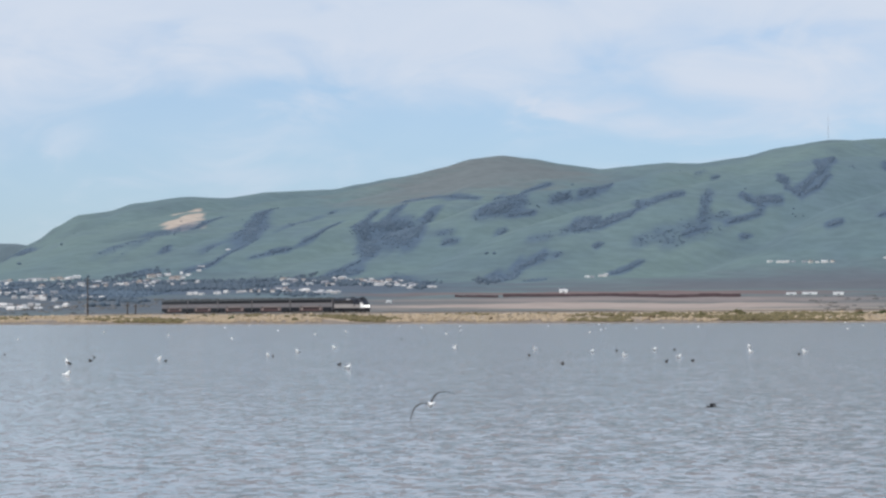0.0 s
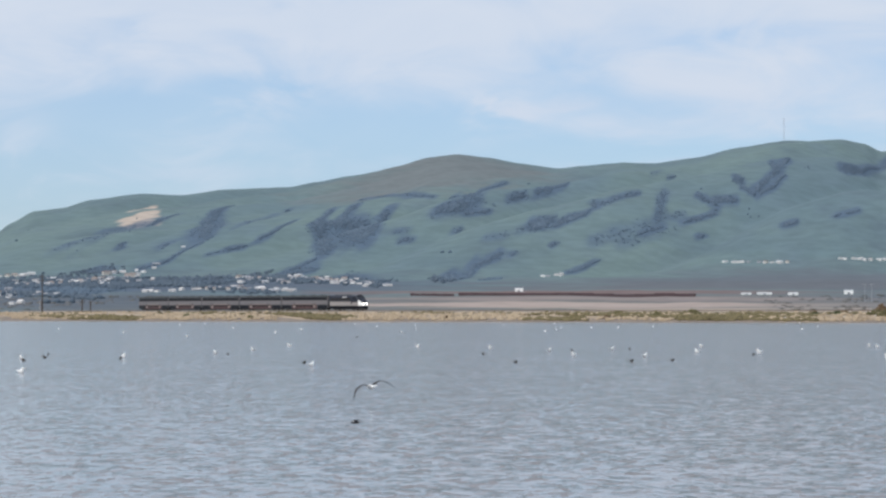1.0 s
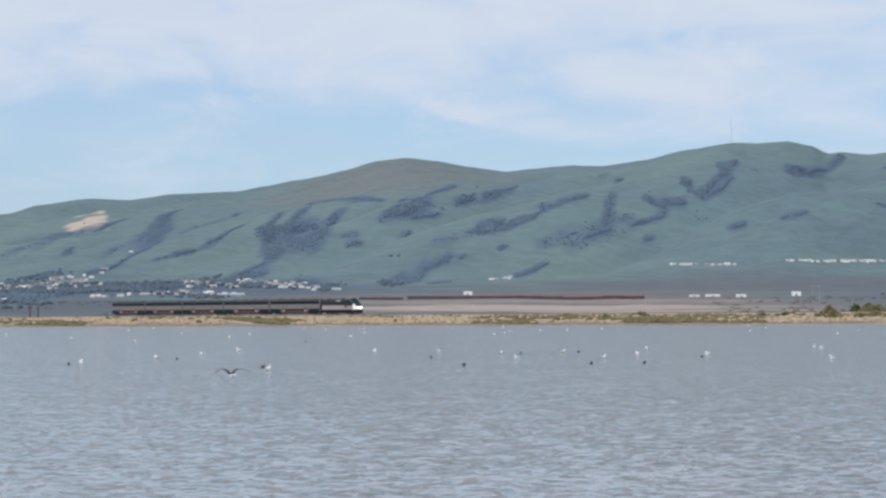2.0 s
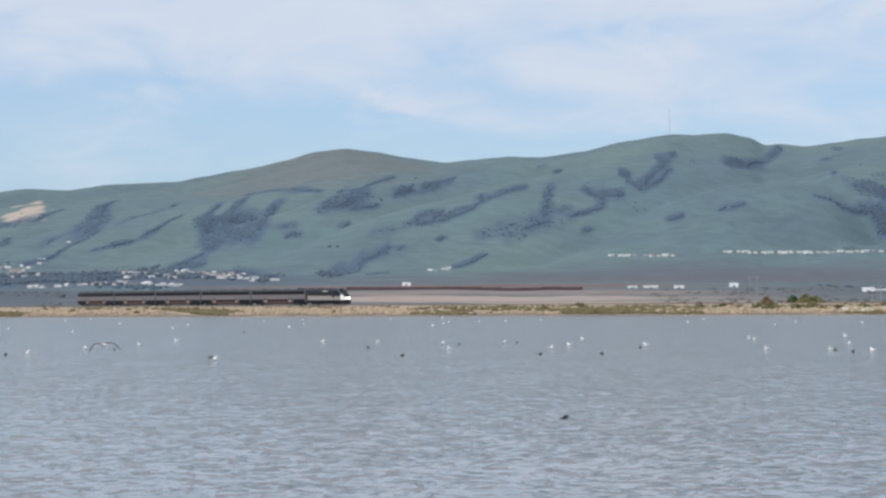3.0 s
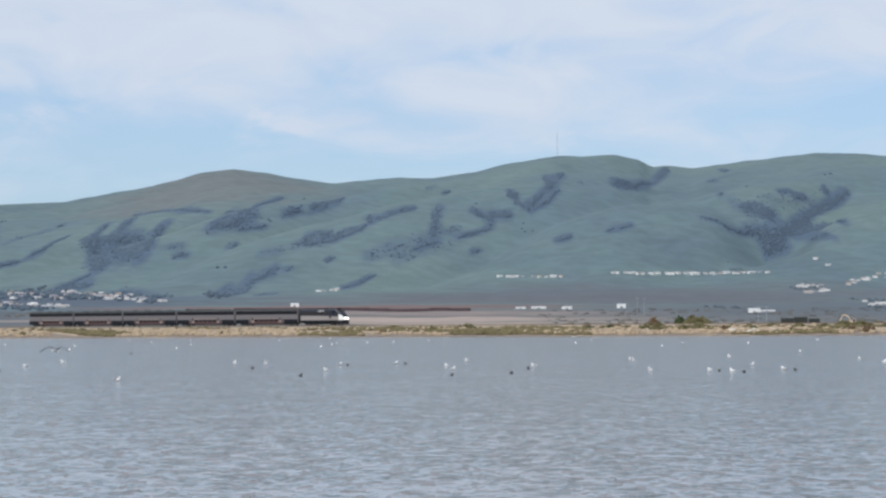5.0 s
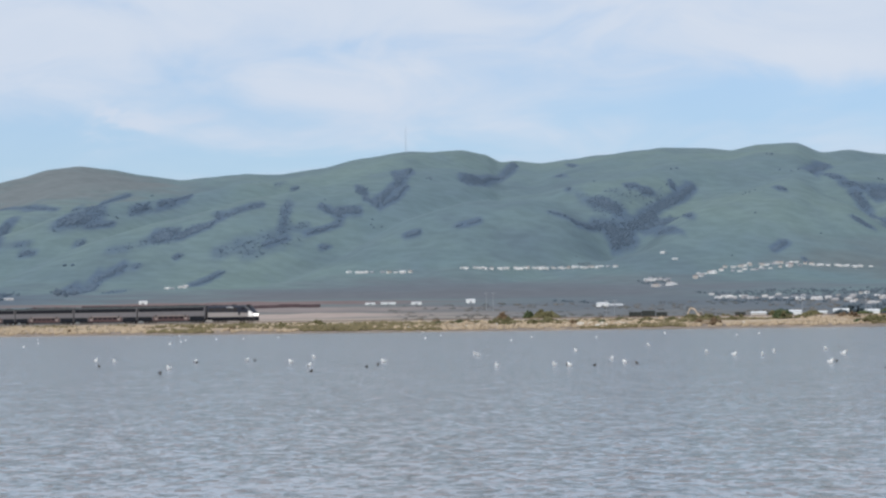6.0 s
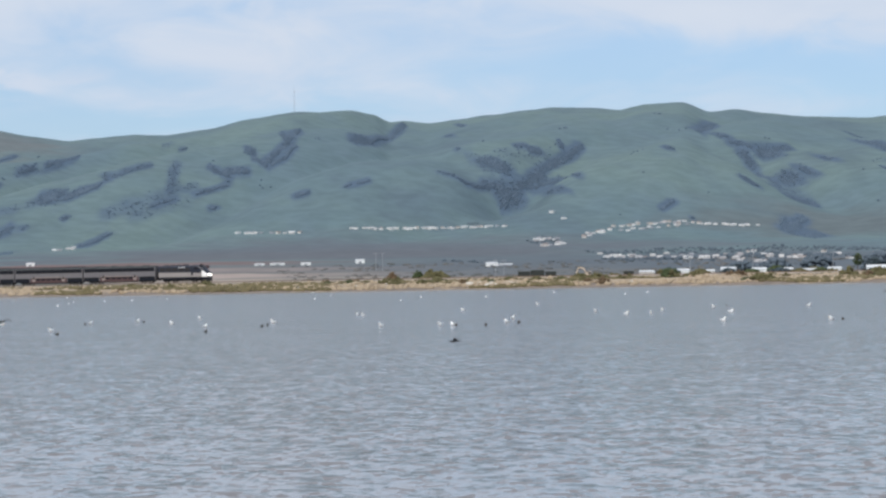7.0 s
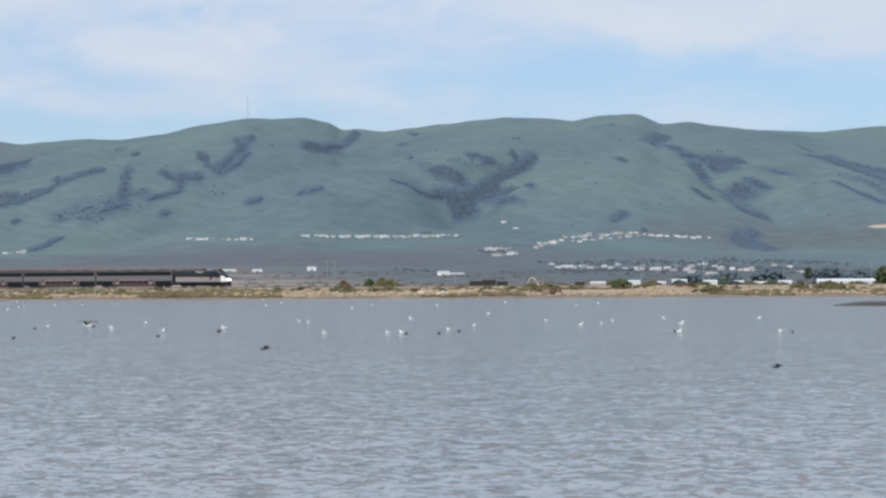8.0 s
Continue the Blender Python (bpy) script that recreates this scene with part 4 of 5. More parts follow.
house_kinds = [
    house_kind("house", 6.4, 5.0, 2.0, 0.8, WALLS[0], ROOFS[0], "white stucco house with a grey shingle roof"),
    house_kind("house", 8.4, 5.0, 1.9, 0.8, WALLS[0], ROOFS[2], "long white house with a pale roof"),
    house_kind("house", 5.4, 4.6, 2.6, 0.9, WALLS[1], ROOFS[1], "cream house with a brown tiled roof"),
    house_kind("house", 7.0, 4.6, 2.0, 0.8, WALLS[2], ROOFS[0], "grey sided house with a shingle roof"),
]
used_kinds = set()
small_houses = []
street_rng = random.Random(11)


def contour_y(x, y, z):
    """The place near y, on the line x, where the slope stands at height z."""
    lo, hi = y - 220, y + 220
    for i in range(14):
        mid = (lo + hi) / 2
        if hill_z(x, mid) < z:
            lo = mid
        else:
            hi = mid
    return lo


def street(x0, y0, x1, y1, n, spread):
    """A row of houses on the slope, facing the bay."""
    more = n // 3 if y0 > 2400 else n
    za, zb = hill_z(x0, y0), hill_z(x1, y1)
    for i in range(more):
        k = street_rng.random()
        x = x0 + (x1 - x0) * k + street_rng.gauss(0, spread)
        y = y0 + (y1 - y0) * k + street_rng.gauss(0, spread * (4.0 if y0 > 2300 else 14.0))
        if y0 > 2400:
            y = contour_y(x, y, za + (zb - za) * k + street_rng.gauss(0, spread * 0.35))
        small_houses.append((x, y, street_rng.uniform(2.6, 4.6), street_rng.uniform(2.2, 3.2), street_rng.uniform(0.8, 1.5), street_rng.uniform(-0.6, 0.6)))
    for i in range(n):
        k = (i + street_rng.uniform(0.1, 0.9)) / n
        x = x0 + (x1 - x0) * k + street_rng.gauss(0, spread * 0.6)
        y = y0 + (y1 - y0) * k + street_rng.gauss(0, spread * (4.0 if y0 > 2300 else 14.0))
        if y0 > 2400:
            y = contour_y(x, y, za + (zb - za) * k + street_rng.gauss(0, spread * 0.3))
        j = street_rng.choice((0, 0, 1, 1, 1, 2, 3)) if spread < 1.6 else street_rng.choice((0, 0, 1, 2, 2, 3, 3))
        m = pose(x, y, hill_z(x, y), 0, 0, street_rng.uniform(-35, 35)) @ Matrix.Scale(street_rng.uniform(0.5, 0.8) * (1.3 if x < -220 else 1.0) * min(1.0, y / 2400), 4)
        if j in used_kinds:
            copy_thing(house_kinds[j], pose(0, 0, 0)).matrix_basis = m
        else:
            used_kinds.add(j)
            house_kinds[j].matrix_basis = m


street(-692, 2329, -647, 2441, 12, 3.3)
street(-545, 1835, -487, 1758, 9, 1.7)
street(-532, 2130, -550, 2496, 22, 4.4)
street(-578, 2453, -566, 2486, 6, 2.3)
street(-372, 1687, -318, 1802, 12, 1.9)
street(-320, 1765, -271, 1719, 9, 2.0)
street(-370, 2341, -241, 1953, 18, 4.8)
street(34, 2513, 100, 2494, 9, 0.8)
street(-143, 2383, -119, 2433, 3, 1.1)
street(147, 2521, 191, 2542, 8, 0.9)
street(191, 2542, 310, 2543, 22, 1.1)
street(316, 2385, 343, 2399, 5, 2.2)
street(365, 2414, 412, 2498, 10, 2.2)
street(414, 2510, 501, 2542, 16, 2.9)
street(409, 2480, 498, 2525, 10, 2.3)
street(499, 2531, 573, 2546, 10, 1.2)
street(286, 2117, 334, 2334, 4, 1.4)
street(355, 2627, 375, 2540, 2, 1.2)
street(281, 1705, 321, 1398, 16, 3.5)
street(351, 1514, 378, 1414, 7, 2.8)
street(-395, 1330, -325, 1180, 10, 1.5)
street(-466, 1600, -373, 1488, 10, 2.0)
street(-600, 2200, -480, 2150, 14, 5.0)
street(-680, 2150, -540, 2000, 12, 5.0)
street(-420, 2250, -300, 2150, 14, 5.0)
street(-640, 1700, -430, 1600, 10, 4.0)
street(280, 1750, 450, 1700, 12, 6.0)

def join_small_houses():
    """The many little houses behind the others, too small to tell apart."""
    verts, faces = [], []
    for x, y, w, d, h, a in small_houses:
        b, z, c, s = len(verts), hill_z(x, y), math.cos(a), math.sin(a)
        for px, py, pz in ((-w, -d, -1), (w, -d, -1), (w, d, -1), (-w, d, -1), (-w, -d, h), (w, -d, h), (w, d, h), (-w, d, h), (-w, 0, h * 1.5), (w, 0, h * 1.5)):
            px, py = px * 0.5, py * 0.5
            verts.append((x + px * c - py * s, y + px * s + py * c, z + pz))
        faces += [[b + i for i in f] for f in ((0, 1, 5, 4), (1, 2, 6, 9, 5), (2, 3, 7, 6), (3, 0, 4, 8, 7), (4, 5, 9, 8), (6, 7, 8, 9))]
    me = bpy.data.meshes.new("small_houses")
    me.from_pydata(verts, [], faces)
    me.materials.append(island_leaf("mixed_stucco", (0.24, 0.23, 0.24), (0.80, 0.78, 0.76)))
    tagged(new("small_houses", me), "many small pale houses at the foot of the hills", "houses", kind="stuff")


join_small_houses()

WHITE_METAL = material("white_sheet_metal", (0.82, 0.82, 0.81), 0.6, vary=0.08, scale=0.4, per_object=0.06)
PALE_ROOF = material("pale_metal_roof", (0.66, 0.67, 0.68), 0.5, vary=0.1, scale=0.4)
DARK_DOOR = material("grey_roller_door", (0.22, 0.23, 0.25), 0.7, vary=0.15)


def warehouse(x, y, w, d, h, turn=0.0, label="white metal warehouse with a low pitched roof", wall=None):
    e = empty("warehouse", pose(x, y, rest_z(x, y) - 0.1, 0, 0, turn))
    body = part("wall", box(-w / 2, w / 2, -d / 2, d / 2, 0, h), wall or WHITE_METAL, e)
    part("roof", gable(w, d, h, 0.12 * d, 0.2), PALE_ROOF, e)
    n = max(1, int(w / 5))
    for i in range(n):
        cx = -w / 2 + w * (i + 0.5) / n
        part("roller_door", box(cx - 0.8, cx + 0.8, -d / 2 - 0.05, -d / 2 + 0.02, 0.05, h * 0.55), DARK_DOOR, body)
    return tagged(e, label, "warehouse")


warehouse(-114, 1694, 5.5, 4, 2.0)
warehouse(35, 1550, 6, 3, 0.9, 3)
warehouse(46, 1545, 9, 3, 1.1, 2)
warehouse(63, 1538, 6, 3, 1.4, 2)
warehouse(-183, 1331, 2.6, 2.4, 1.3)
warehouse(161, 1395, 6.5, 5, 2.0, -4)
warehouse(169, 1399, 8, 4, 0.9, -4, "low pale shed beside a white warehouse", WALLS[2])
warehouse(99, 1581, 5.5, 4, 2.2)
warehouse(189, 982, 6, 5, 2.6, -8)
warehouse(198, 979, 7, 5, 2.1, -8, "cream flat shed among trees", WALLS[1])
warehouse(207, 978, 6, 5, 2.9, -10)
warehouse(197, 878, 5, 5, 2.3, -12, "bright white gabled shed behind the bank")
warehouse(218, 924, 4, 5, 2.2, -10)
warehouse(226, 922, 6, 5, 2.0, -10, "grey shed with a pale roof", WALLS[2])
warehouse(235, 920, 5, 5, 2.2, -10)
warehouse(266, 890, 52, 8, 2.3, -15, "very long low white warehouse behind the bank")
warehouse(180, 1010, 6, 5, 2.2, -8, "cream flat shed among trees", WALLS[1])

RUST = material("rust_red_panels", (0.068, 0.044, 0.050), 0.85, vary=0.25, scale=0.2, fine=6)


def long_wall(x0, y0, x1, y1, h):
    n = 12
    wall = empty("barrier_wall")
    for i in range(n):
        xa, ya = x0 + (x1 - x0) * i / n, y0 + (y1 - y0) * i / n
        xb, yb = x0 + (x1 - x0) * (i + 1) / n, y0 + (y1 - y0) * (i + 1) / n
        length = math.hypot(xb - xa, yb - ya) - 0.06
        p = part("panel", box(0, length, -0.25, 0.25, -1.0, h - 0.08 * (i % 3)), RUST, wall)
        p.matrix_basis = pose(xa, ya, hill_z((xa + xb) / 2, (ya + yb) / 2), 0, 0, math.degrees(math.atan2(yb - ya, xb - xa)))
    tagged(wall, "long low rust-brown panel wall across the plain", "wall")


long_wall(-170, 1533, -142, 1520, 1.6)
long_wall(-139, 1519, 4, 1452, 1.8)

# ================= plants =================
BUSH_GREEN = island_leaf("bush_leaves", (0.030, 0.045, 0.022), (0.085, 0.105, 0.045))
BUSH_OLIVE = island_leaf("olive_scrub_leaves", (0.060, 0.056, 0.026), (0.150, 0.135, 0.065))
BUSH_RUST = island_leaf("rusty_scrub_leaves", (0.085, 0.055, 0.035), (0.17, 0.12, 0.07))
BARK = material("dark_bark", (0.09, 0.07, 0.055), 0.9, vary=0.3, scale=2, fine=6)


def bush_kind(w, h, leaf, seed, label, count):
    rng = random.Random(seed)
    e = empty("bush")
    bm = bmesh.new()
    for i in range(5):
        a = rng.uniform(0, 6.28)
        add_tube(bm, (0.1 * math.cos(a), 0.1 * math.sin(a), -0.3), (w * 0.25 * math.cos(a), w * 0.25 * math.sin(a), h * 0.55), 0.06, 0.02, 5)
    part("stem", bm, BARK, e)
    blobs = []
    for i in range(count):
        a, r = rng.uniform(0, 6.28), math.sqrt(rng.random()) * w / 2
        top = h * (1 - 0.75 * (2 * r / w) ** 2) * rng.uniform(0.6, 1.05)
        s = rng.uniform(0.08, 0.16) * (w + h) / 2 + 0.1
        blobs.append((r * math.cos(a), r * math.sin(a), max(0.1, rng.uniform(0.25, 1.0) * top), s, s * 0.8))
    crown = clumps("foliage", leaf, blobs, seed)
    crown.parent = e
    return tagged(e, label, "bush", "bushes on the far bank")


bush_kinds = [
    bush_kind(3.2, 1.5, BUSH_OLIVE, 1, "low olive scrub bush on the sandy bank", 44),
    bush_kind(2.4, 1.2, BUSH_RUST, 2, "low rust-brown scrub bush on the sandy bank", 36),
    bush_kind(3.0, 1.7, BUSH_GREEN, 3, "dark green rounded bush on the sandy bank", 46),
    bush_kind(4.6, 1.3, BUSH_OLIVE, 4, "wide olive scrub thicket on the sandy bank", 60),
]
big_bush = tagged(bush_kind(8.0, 3.4, BUSH_OLIVE, 9, "large olive-green bush on the bank", 190), group=" ")
big_bush.matrix_basis = pose(63.5, 689, bank_z(63.5, 689) - 0.1)
dark_bush = tagged(bush_kind(3.2, 4.0, BUSH_GREEN, 10, "tall dark green bush beside a larger one", 120), group=" ")
dark_bush.matrix_basis = pose(59.3, 690, bank_z(59.3, 690) - 0.1)
rust_bush = tagged(bush_kind(3.4, 2.8, BUSH_RUST, 12, "rounded red-brown bush on the bank", 80), group=" ")
rust_bush.matrix_basis = pose(52.2, 696, bank_z(52.2, 696) - 0.1)


def scatter_bushes():
    rng = random.Random(21)
    placed = set()
    for i in range(260):
        x = rng.uniform(-30, 215) if i > 60 else rng.uniform(-260, -20)
        off = rng.uniform(5, 30) if i % 3 else rng.uniform(40, 130)
        if noise.noise(Vector((x * 0.045, off * 0.05, 8))) < -0.08:
            continue
        y = shore_y(x) + off
        if abs(y - track_y(x)) * 0.78 < 5.5:
            continue
        if x < 40 and y > track_y(x) - 8 and rng.random() < 0.4:
            continue
        k = rng.choice((0, 0, 1, 2, 3, 3))
        size = rng.uniform(0.45, 1.05) * (0.6 if x < -20 else 1.35 if x > 90 else 1.0)
        m = pose(x, y, bank_z(x, y) - 0.1, 0, 0, rng.uniform(0, 360)) @ Matrix.Scale(size, 4)
        if k in placed:
            o = copy_thing(bush_kinds[k], pose(0, 0, 0))
        else:
            placed.add(k)
            o = bush_kinds[k]
        o.matrix_basis = m


scatter_bushes()


def tufts():
    """Dry grass and pickleweed over the bank."""
    rng = random.Random(31)
    for name, mat, n, lo, hi, label in (("dry_grass", material("dry_grass", (0.43, 0.34, 0.24), 0.95, vary=0.3, scale=0.7, second=(0.31, 0.245, 0.165)), 8000, 3.5, 110, "tufts of straw-coloured dry grass over the bank"),
                                        ("saltmarsh_plants", island_leaf("pickleweed", (0.085, 0.072, 0.038), (0.200, 0.166, 0.088)), 15000, 3.2, 85, "patches of olive saltmarsh plants along the shore")):
        blobs = []
        while len(blobs) < n:
            x = rng.uniform(-270, 215)
            off = lo + (hi - lo) * rng.random() ** 2.2
            f = noise.noise(Vector((x * 0.035, off * 0.06, 2 if mat.name == "dry_grass" else 17)))
            if mat.name != "dry_grass" and f < (0.22 if x < -40 or x > 85 else -0.12):
                continue
            if mat.name == "dry_grass" and f < -0.15:
                continue
            y = shore_y(x) + off
            if abs(y - track_y(x)) * 0.78 < 3.6:
                continue
            r = rng.uniform(0.15, 0.62)
            blobs.append((x, y, bank_z(x, y) + 0.05, r * 1.3, r * rng.uniform(0.5, 1.0)))
        tagged(clumps(name, mat, blobs, 3), label, "grass", kind="stuff")


tufts()


def plain_brush():
    """Rough brush over the plain between the railway and the hills."""
    rng = random.Random(41)
    for name, leaf, n, seed in (("grey_brush", island_leaf("grey_brush_leaves", (0.125, 0.120, 0.112), (0.16, 0.150, 0.138)), 1500, 3.0), ("dark_brush", island_leaf("dark_brush_leaves", (0.092, 0.100, 0.098), (0.12, 0.122, 0.116)), 800, 9.0)):
        blobs = []
        while len(blobs) < n:
            y = rng.uniform(760, 1500)
            x = rng.uniform(-0.36, 0.36) * y
            if (980 < y < 1500 and -230 < x < 40) or noise.noise(Vector((x * 0.02, y * 0.006, seed))) < 0.0 or abs(y - track_y(x)) * 0.78 < 6 or y < shore_y(x) + 60:
                continue
            r = rng.uniform(0.3, 0.8) * (1 if y > 1000 else 0.5)
            z = bank_z(x, y) if y < shore_y(x) + 290 and y < 1000 else hill_z(x, y)
            blobs.append((x, y, z + r * 0.1, r * 2.6, r * 0.7))
        tagged(clumps(name, leaf, blobs, 6), "low rough brush over the plain behind the bank", "brush", kind="stuff")


plain_brush()


def tree(x, y, h, crown_w, leaf, seed, label, trunk_h=0.4, low=0.0):
    rng = random.Random(seed)
    e = empty("tree", pose(x, y, rest_z(x, y) - 0.1))
    bm = tube((0, 0, 0), (0.1 * h * rng.uniform(-0.3, 0.3), 0, h * 0.75), 0.03 * h, 0.012 * h, 8)
    for i in range(6):
        a = i * 1.05 + rng.random()
        add_tube(bm, (0, 0, h * (trunk_h + 0.05 * i)), (crown_w * 0.35 * math.cos(a), crown_w * 0.35 * math.sin(a), h * (trunk_h + 0.2 + 0.05 * i)), 0.012 * h, 0.005 * h, 5)
    part("trunk", bm, BARK, e)
    blobs = []
    for i in range(150):
        a, k = rng.uniform(0, 6.28), rng.random()
        z = h * (trunk_h + low + (1 - trunk_h - low) * k)
        r = crown_w / 2 * math.sqrt(rng.random()) * math.sin(math.pi * min(0.97, 0.18 + 0.8 * k)) ** 0.7
        s = crown_w * rng.uniform(0.05, 0.11)
        blobs.append((r * math.cos(a), r * math.sin(a), z, s, s * 0.85))
    c = clumps("crown", leaf, blobs, seed)
    c.parent = e
    return tagged(e, label, "tree")


# bluish leaf colour with some haze painted in
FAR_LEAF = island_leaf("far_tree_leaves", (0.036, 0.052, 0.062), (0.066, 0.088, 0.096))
tree(246, 928, 7.6, 3.8, BUSH_GREEN, 1, "dark round-headed tree behind a white warehouse", 0.45)
tree(252, 926, 6.0, 6.0, FAR_LEAF, 2, "dark spreading tree behind a white warehouse", 0.2)
tree(256, 862, 7.4, 7.5, BUSH_GREEN, 3, "broad dark evergreen tree near a long warehouse", 0.1)
for i, (x, y, h, w) in enumerate(((212, 990, 5, 7), (188, 1000, 4, 7), (222, 960, 4.5, 8), (203, 960, 3.6, 7), (232, 940, 4, 7), (166, 885, 3.6, 8), (174, 930, 4, 9), (181, 905, 3, 8), (193, 872, 2.8, 7), (205, 880, 3.2, 8),
                                  (212, 880, 2.6, 8), (221, 885, 3.0, 7), (240, 880, 2.4, 8), (250, 876, 2.3, 8), (279, 1020, 9, 15), (291, 1010, 8, 13), (268, 1080, 8, 15), (245, 1060, 7, 14), (228, 1050, 6, 12))):
    # from 1000 m on the leaves take the paler tint with painted haze
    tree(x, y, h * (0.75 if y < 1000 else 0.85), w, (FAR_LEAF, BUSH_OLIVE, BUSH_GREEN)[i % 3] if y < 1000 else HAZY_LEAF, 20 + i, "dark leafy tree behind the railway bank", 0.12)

# ================= shore things =================
WET_MUD = material("wet_mud", (0.060, 0.053, 0.05), 0.85, vary=0.3, scale=0.25, fine=8, bump=0.02)
ROCK = material("pale_riprap", (0.60, 0.56, 0.50), 0.9, vary=0.25, scale=1.5, fine=6, bump=0.03, per_object=0.2)


DAMP_MUD = material("damp_shore_mud", (0.23, 0.185, 0.150), 0.9, vary=0.35, scale=0.3, fine=6, bump=0.02, second=(0.15, 0.125, 0.105))


def wet_edge():
    xs = [-340 + 2.0 * i for i in range(331)]

    def strip(x):
        s = shore_y(x)
        w = 4.6 + 2.4 * noise.noise(Vector((x * 0.06, 3, 3)))
        return [(s + o, max(bank_z(x, s + o), -0.02) + 0.03) for o in (-1.5, 0.0, 1.0, w * 0.4, w * 0.6, w * 0.8, w)]
    tagged(sheet("wet_mud_edge", DAMP_MUD, xs, strip), "damp brown mud along the waterline", "mud", kind="structure")


wet_edge()


def rock_mesh(seed, size):
    bm = bmesh.new()
    bmesh.ops.create_icosphere(bm, subdivisions=2, radius=1.0)
    off = Vector((seed * 3.7, seed * 1.3, 0))
    for v in bm.verts:
        v.co *= 0.8 + 0.5 * noise.noise(v.co * 1.3 + off)
        v.co = Vector((v.co.x * size * 1.3, v.co.y * size, v.co.z * size * 0.75))
    return bm


def riprap():
    rng = random.Random(8)
    kinds = []
    for i in range(34):
        x = rng.uniform(61, 72) if i < 24 else rng.uniform(20, 150)
        y = shore_y(x) + rng.uniform(3.0, 14.0)
        m = pose(x, y, bank_z(x, y) + 0.12, 0, 0, rng.uniform(0, 360)) @ Matrix.Scale(rng.uniform(0.7, 1.5), 4)
        if len(kinds) < 4:
            r = part("rock", rock_mesh(i + 1, 0.42), ROCK)
            tagged(r, "pale angular rock at the waterline", "rock", "rocks along the shore")
            kinds.append(r)
            r.matrix_basis = m
        else:
            o = copy_thing(kinds[i % 4], pose(0, 0, 0))
            o.matrix_basis = m


riprap()


def mud_bar():
    """A low bar of wet mud that breaks the water."""
    rings = []
    for i in range(46):
        k = i / 45
        x = 84.0 + 62 * k
        w = (2.0 + 16 * smooth(0, 0.15, k)) * (1 + 0.25 * noise.noise(Vector((k * 7, 1, 1))))
        h = 0.10 + 0.42 * smooth(0, 0.06, k) + 0.06 * noise.noise(Vector((k * 11, 4, 4)))
        y = 304 - 10 * k
        rings.append([(x, y - w, -0.2), (x, y - w * 0.7, h * 0.5), (x, y - w * 0.2, h), (x, y + w * 0.4, h * 0.9), (x, y + w, -0.2)])
    return tagged(part("mud_bar", loft(rings), WET_MUD, smooth_faces=True), "low dark bar of wet mud standing in the water", "mud bar")


mud_bar()

# ================= poles and masts =================
PALE_STEEL = material("galvanised_steel", (0.36, 0.37, 0.39), 0.5, metal=0.4, vary=0.15, scale=1)


def utility_pole(x, y, h, label, drum=False):
    e = empty("utility_pole", pose(x, y, rest_z(x, y) - 0.2, 0, 0, -30))
    part("post", tube((0, 0, 0), (0.05, 0, h), 0.27, 0.17, 10), TIMBER, e)
    for k in (0.93, 0.83):
        part("crossarm", box(-1.1, 1.1, -0.08, 0.08, h * k - 0.08, h * k + 0.08), TIMBER, e)
        for dx in (-1.0, -0.5, 0.5, 1.0):
            part("insulator", tube((dx, 0, h * k + 0.08), (dx, 0, h * k + 0.28), 0.05, 0.03, 6), PALE_STEEL, e)
    if drum:
        part("transformer", tube((-0.75, 0, h * 0.22), (-0.75, 0, h * 0.34), 0.42, 0.42, 12), DARK_DOOR, e)
        part("switch_box", box(-1.25, -0.25, -0.3, 0.3, h * 0.12, h * 0.19), DARK_DOOR, e)
    return tagged(e, label, "utility pole")


utility_pole(-218, 834, 13.6, "tall weathered timber utility pole with a transformer", True)
utility_pole(-214, 874, 5.0, "short dark timber post by the bank")
utility_pole(-211.5, 876, 4.6, "short dark timber post by the bank")


def steel_pole(x, y, h, r=0.15):
    e = empty("steel_pole", pose(x, y, rest_z(x, y) - 0.2))
    part("shaft", tube((0, 0, 0), (0, 0, h), r, r * 0.6, 10), PALE_STEEL, e)
    part("arm", box(-1.2, 1.2, -0.08, 0.08, h - 0.6, h - 0.42), PALE_STEEL, e)
    return tagged(e, "pale steel power pole on the plain", "power pole", "power poles")


for x, y, h in ((89.4, 1297, 9.5), (92.9, 1297, 9.5), (247, 969, 9.0), (138, 1180, 7.5), (142, 1180, 7.5), (196, 1000, 9), (224, 1010, 8.5), (280, 960, 10)):
    steel_pole(x, y, h)


def ridge_mast():
    x, y = 165.0, 4392.0
    e = empty("radio_mast", pose(x, y, hill_z(x, y) - 1))
    h, w = 43.0, 1.1
    for sx in (-1, 1):
        for sy in (-1, 1):
            part("leg", tube((sx * w, sy * w, 0), (sx * w * 0.4, sy * w * 0.4, h), 0.09, 0.06, 5), PALE_STEEL, e)
    for i in range(11):
        z = h * i / 11
        k, k2 = w * (1 - 0.6 * i / 11), w * (1 - 0.6 * (i + 1) / 11)
        part("brace", tube((-k, -k, z), (k2, -k2, z + h / 11), 0.07, 0.07, 4), PALE_STEEL, e)
        part("brace", tube((k, -k, z), (-k2, -k2, z + h / 11), 0.07, 0.07, 4), PALE_STEEL, e)
    part("antenna", tube((0, 0, h), (0, 0, h + 6), 0.12, 0.05, 5), PALE_STEEL, e)
    tagged(e, "thin pale lattice radio mast on the ridge", "mast")
    return e


ridge_mast()

# ================= yard behind the bank =================
DIGGER = material("faded_yellow_paint", (0.52, 0.43, 0.34), 0.6, vary=0.2, scale=1.0)
DARK_BOX = material("dark_green_container_paint", (0.022, 0.028, 0.026), 0.7, vary=0.3, scale=0.5)


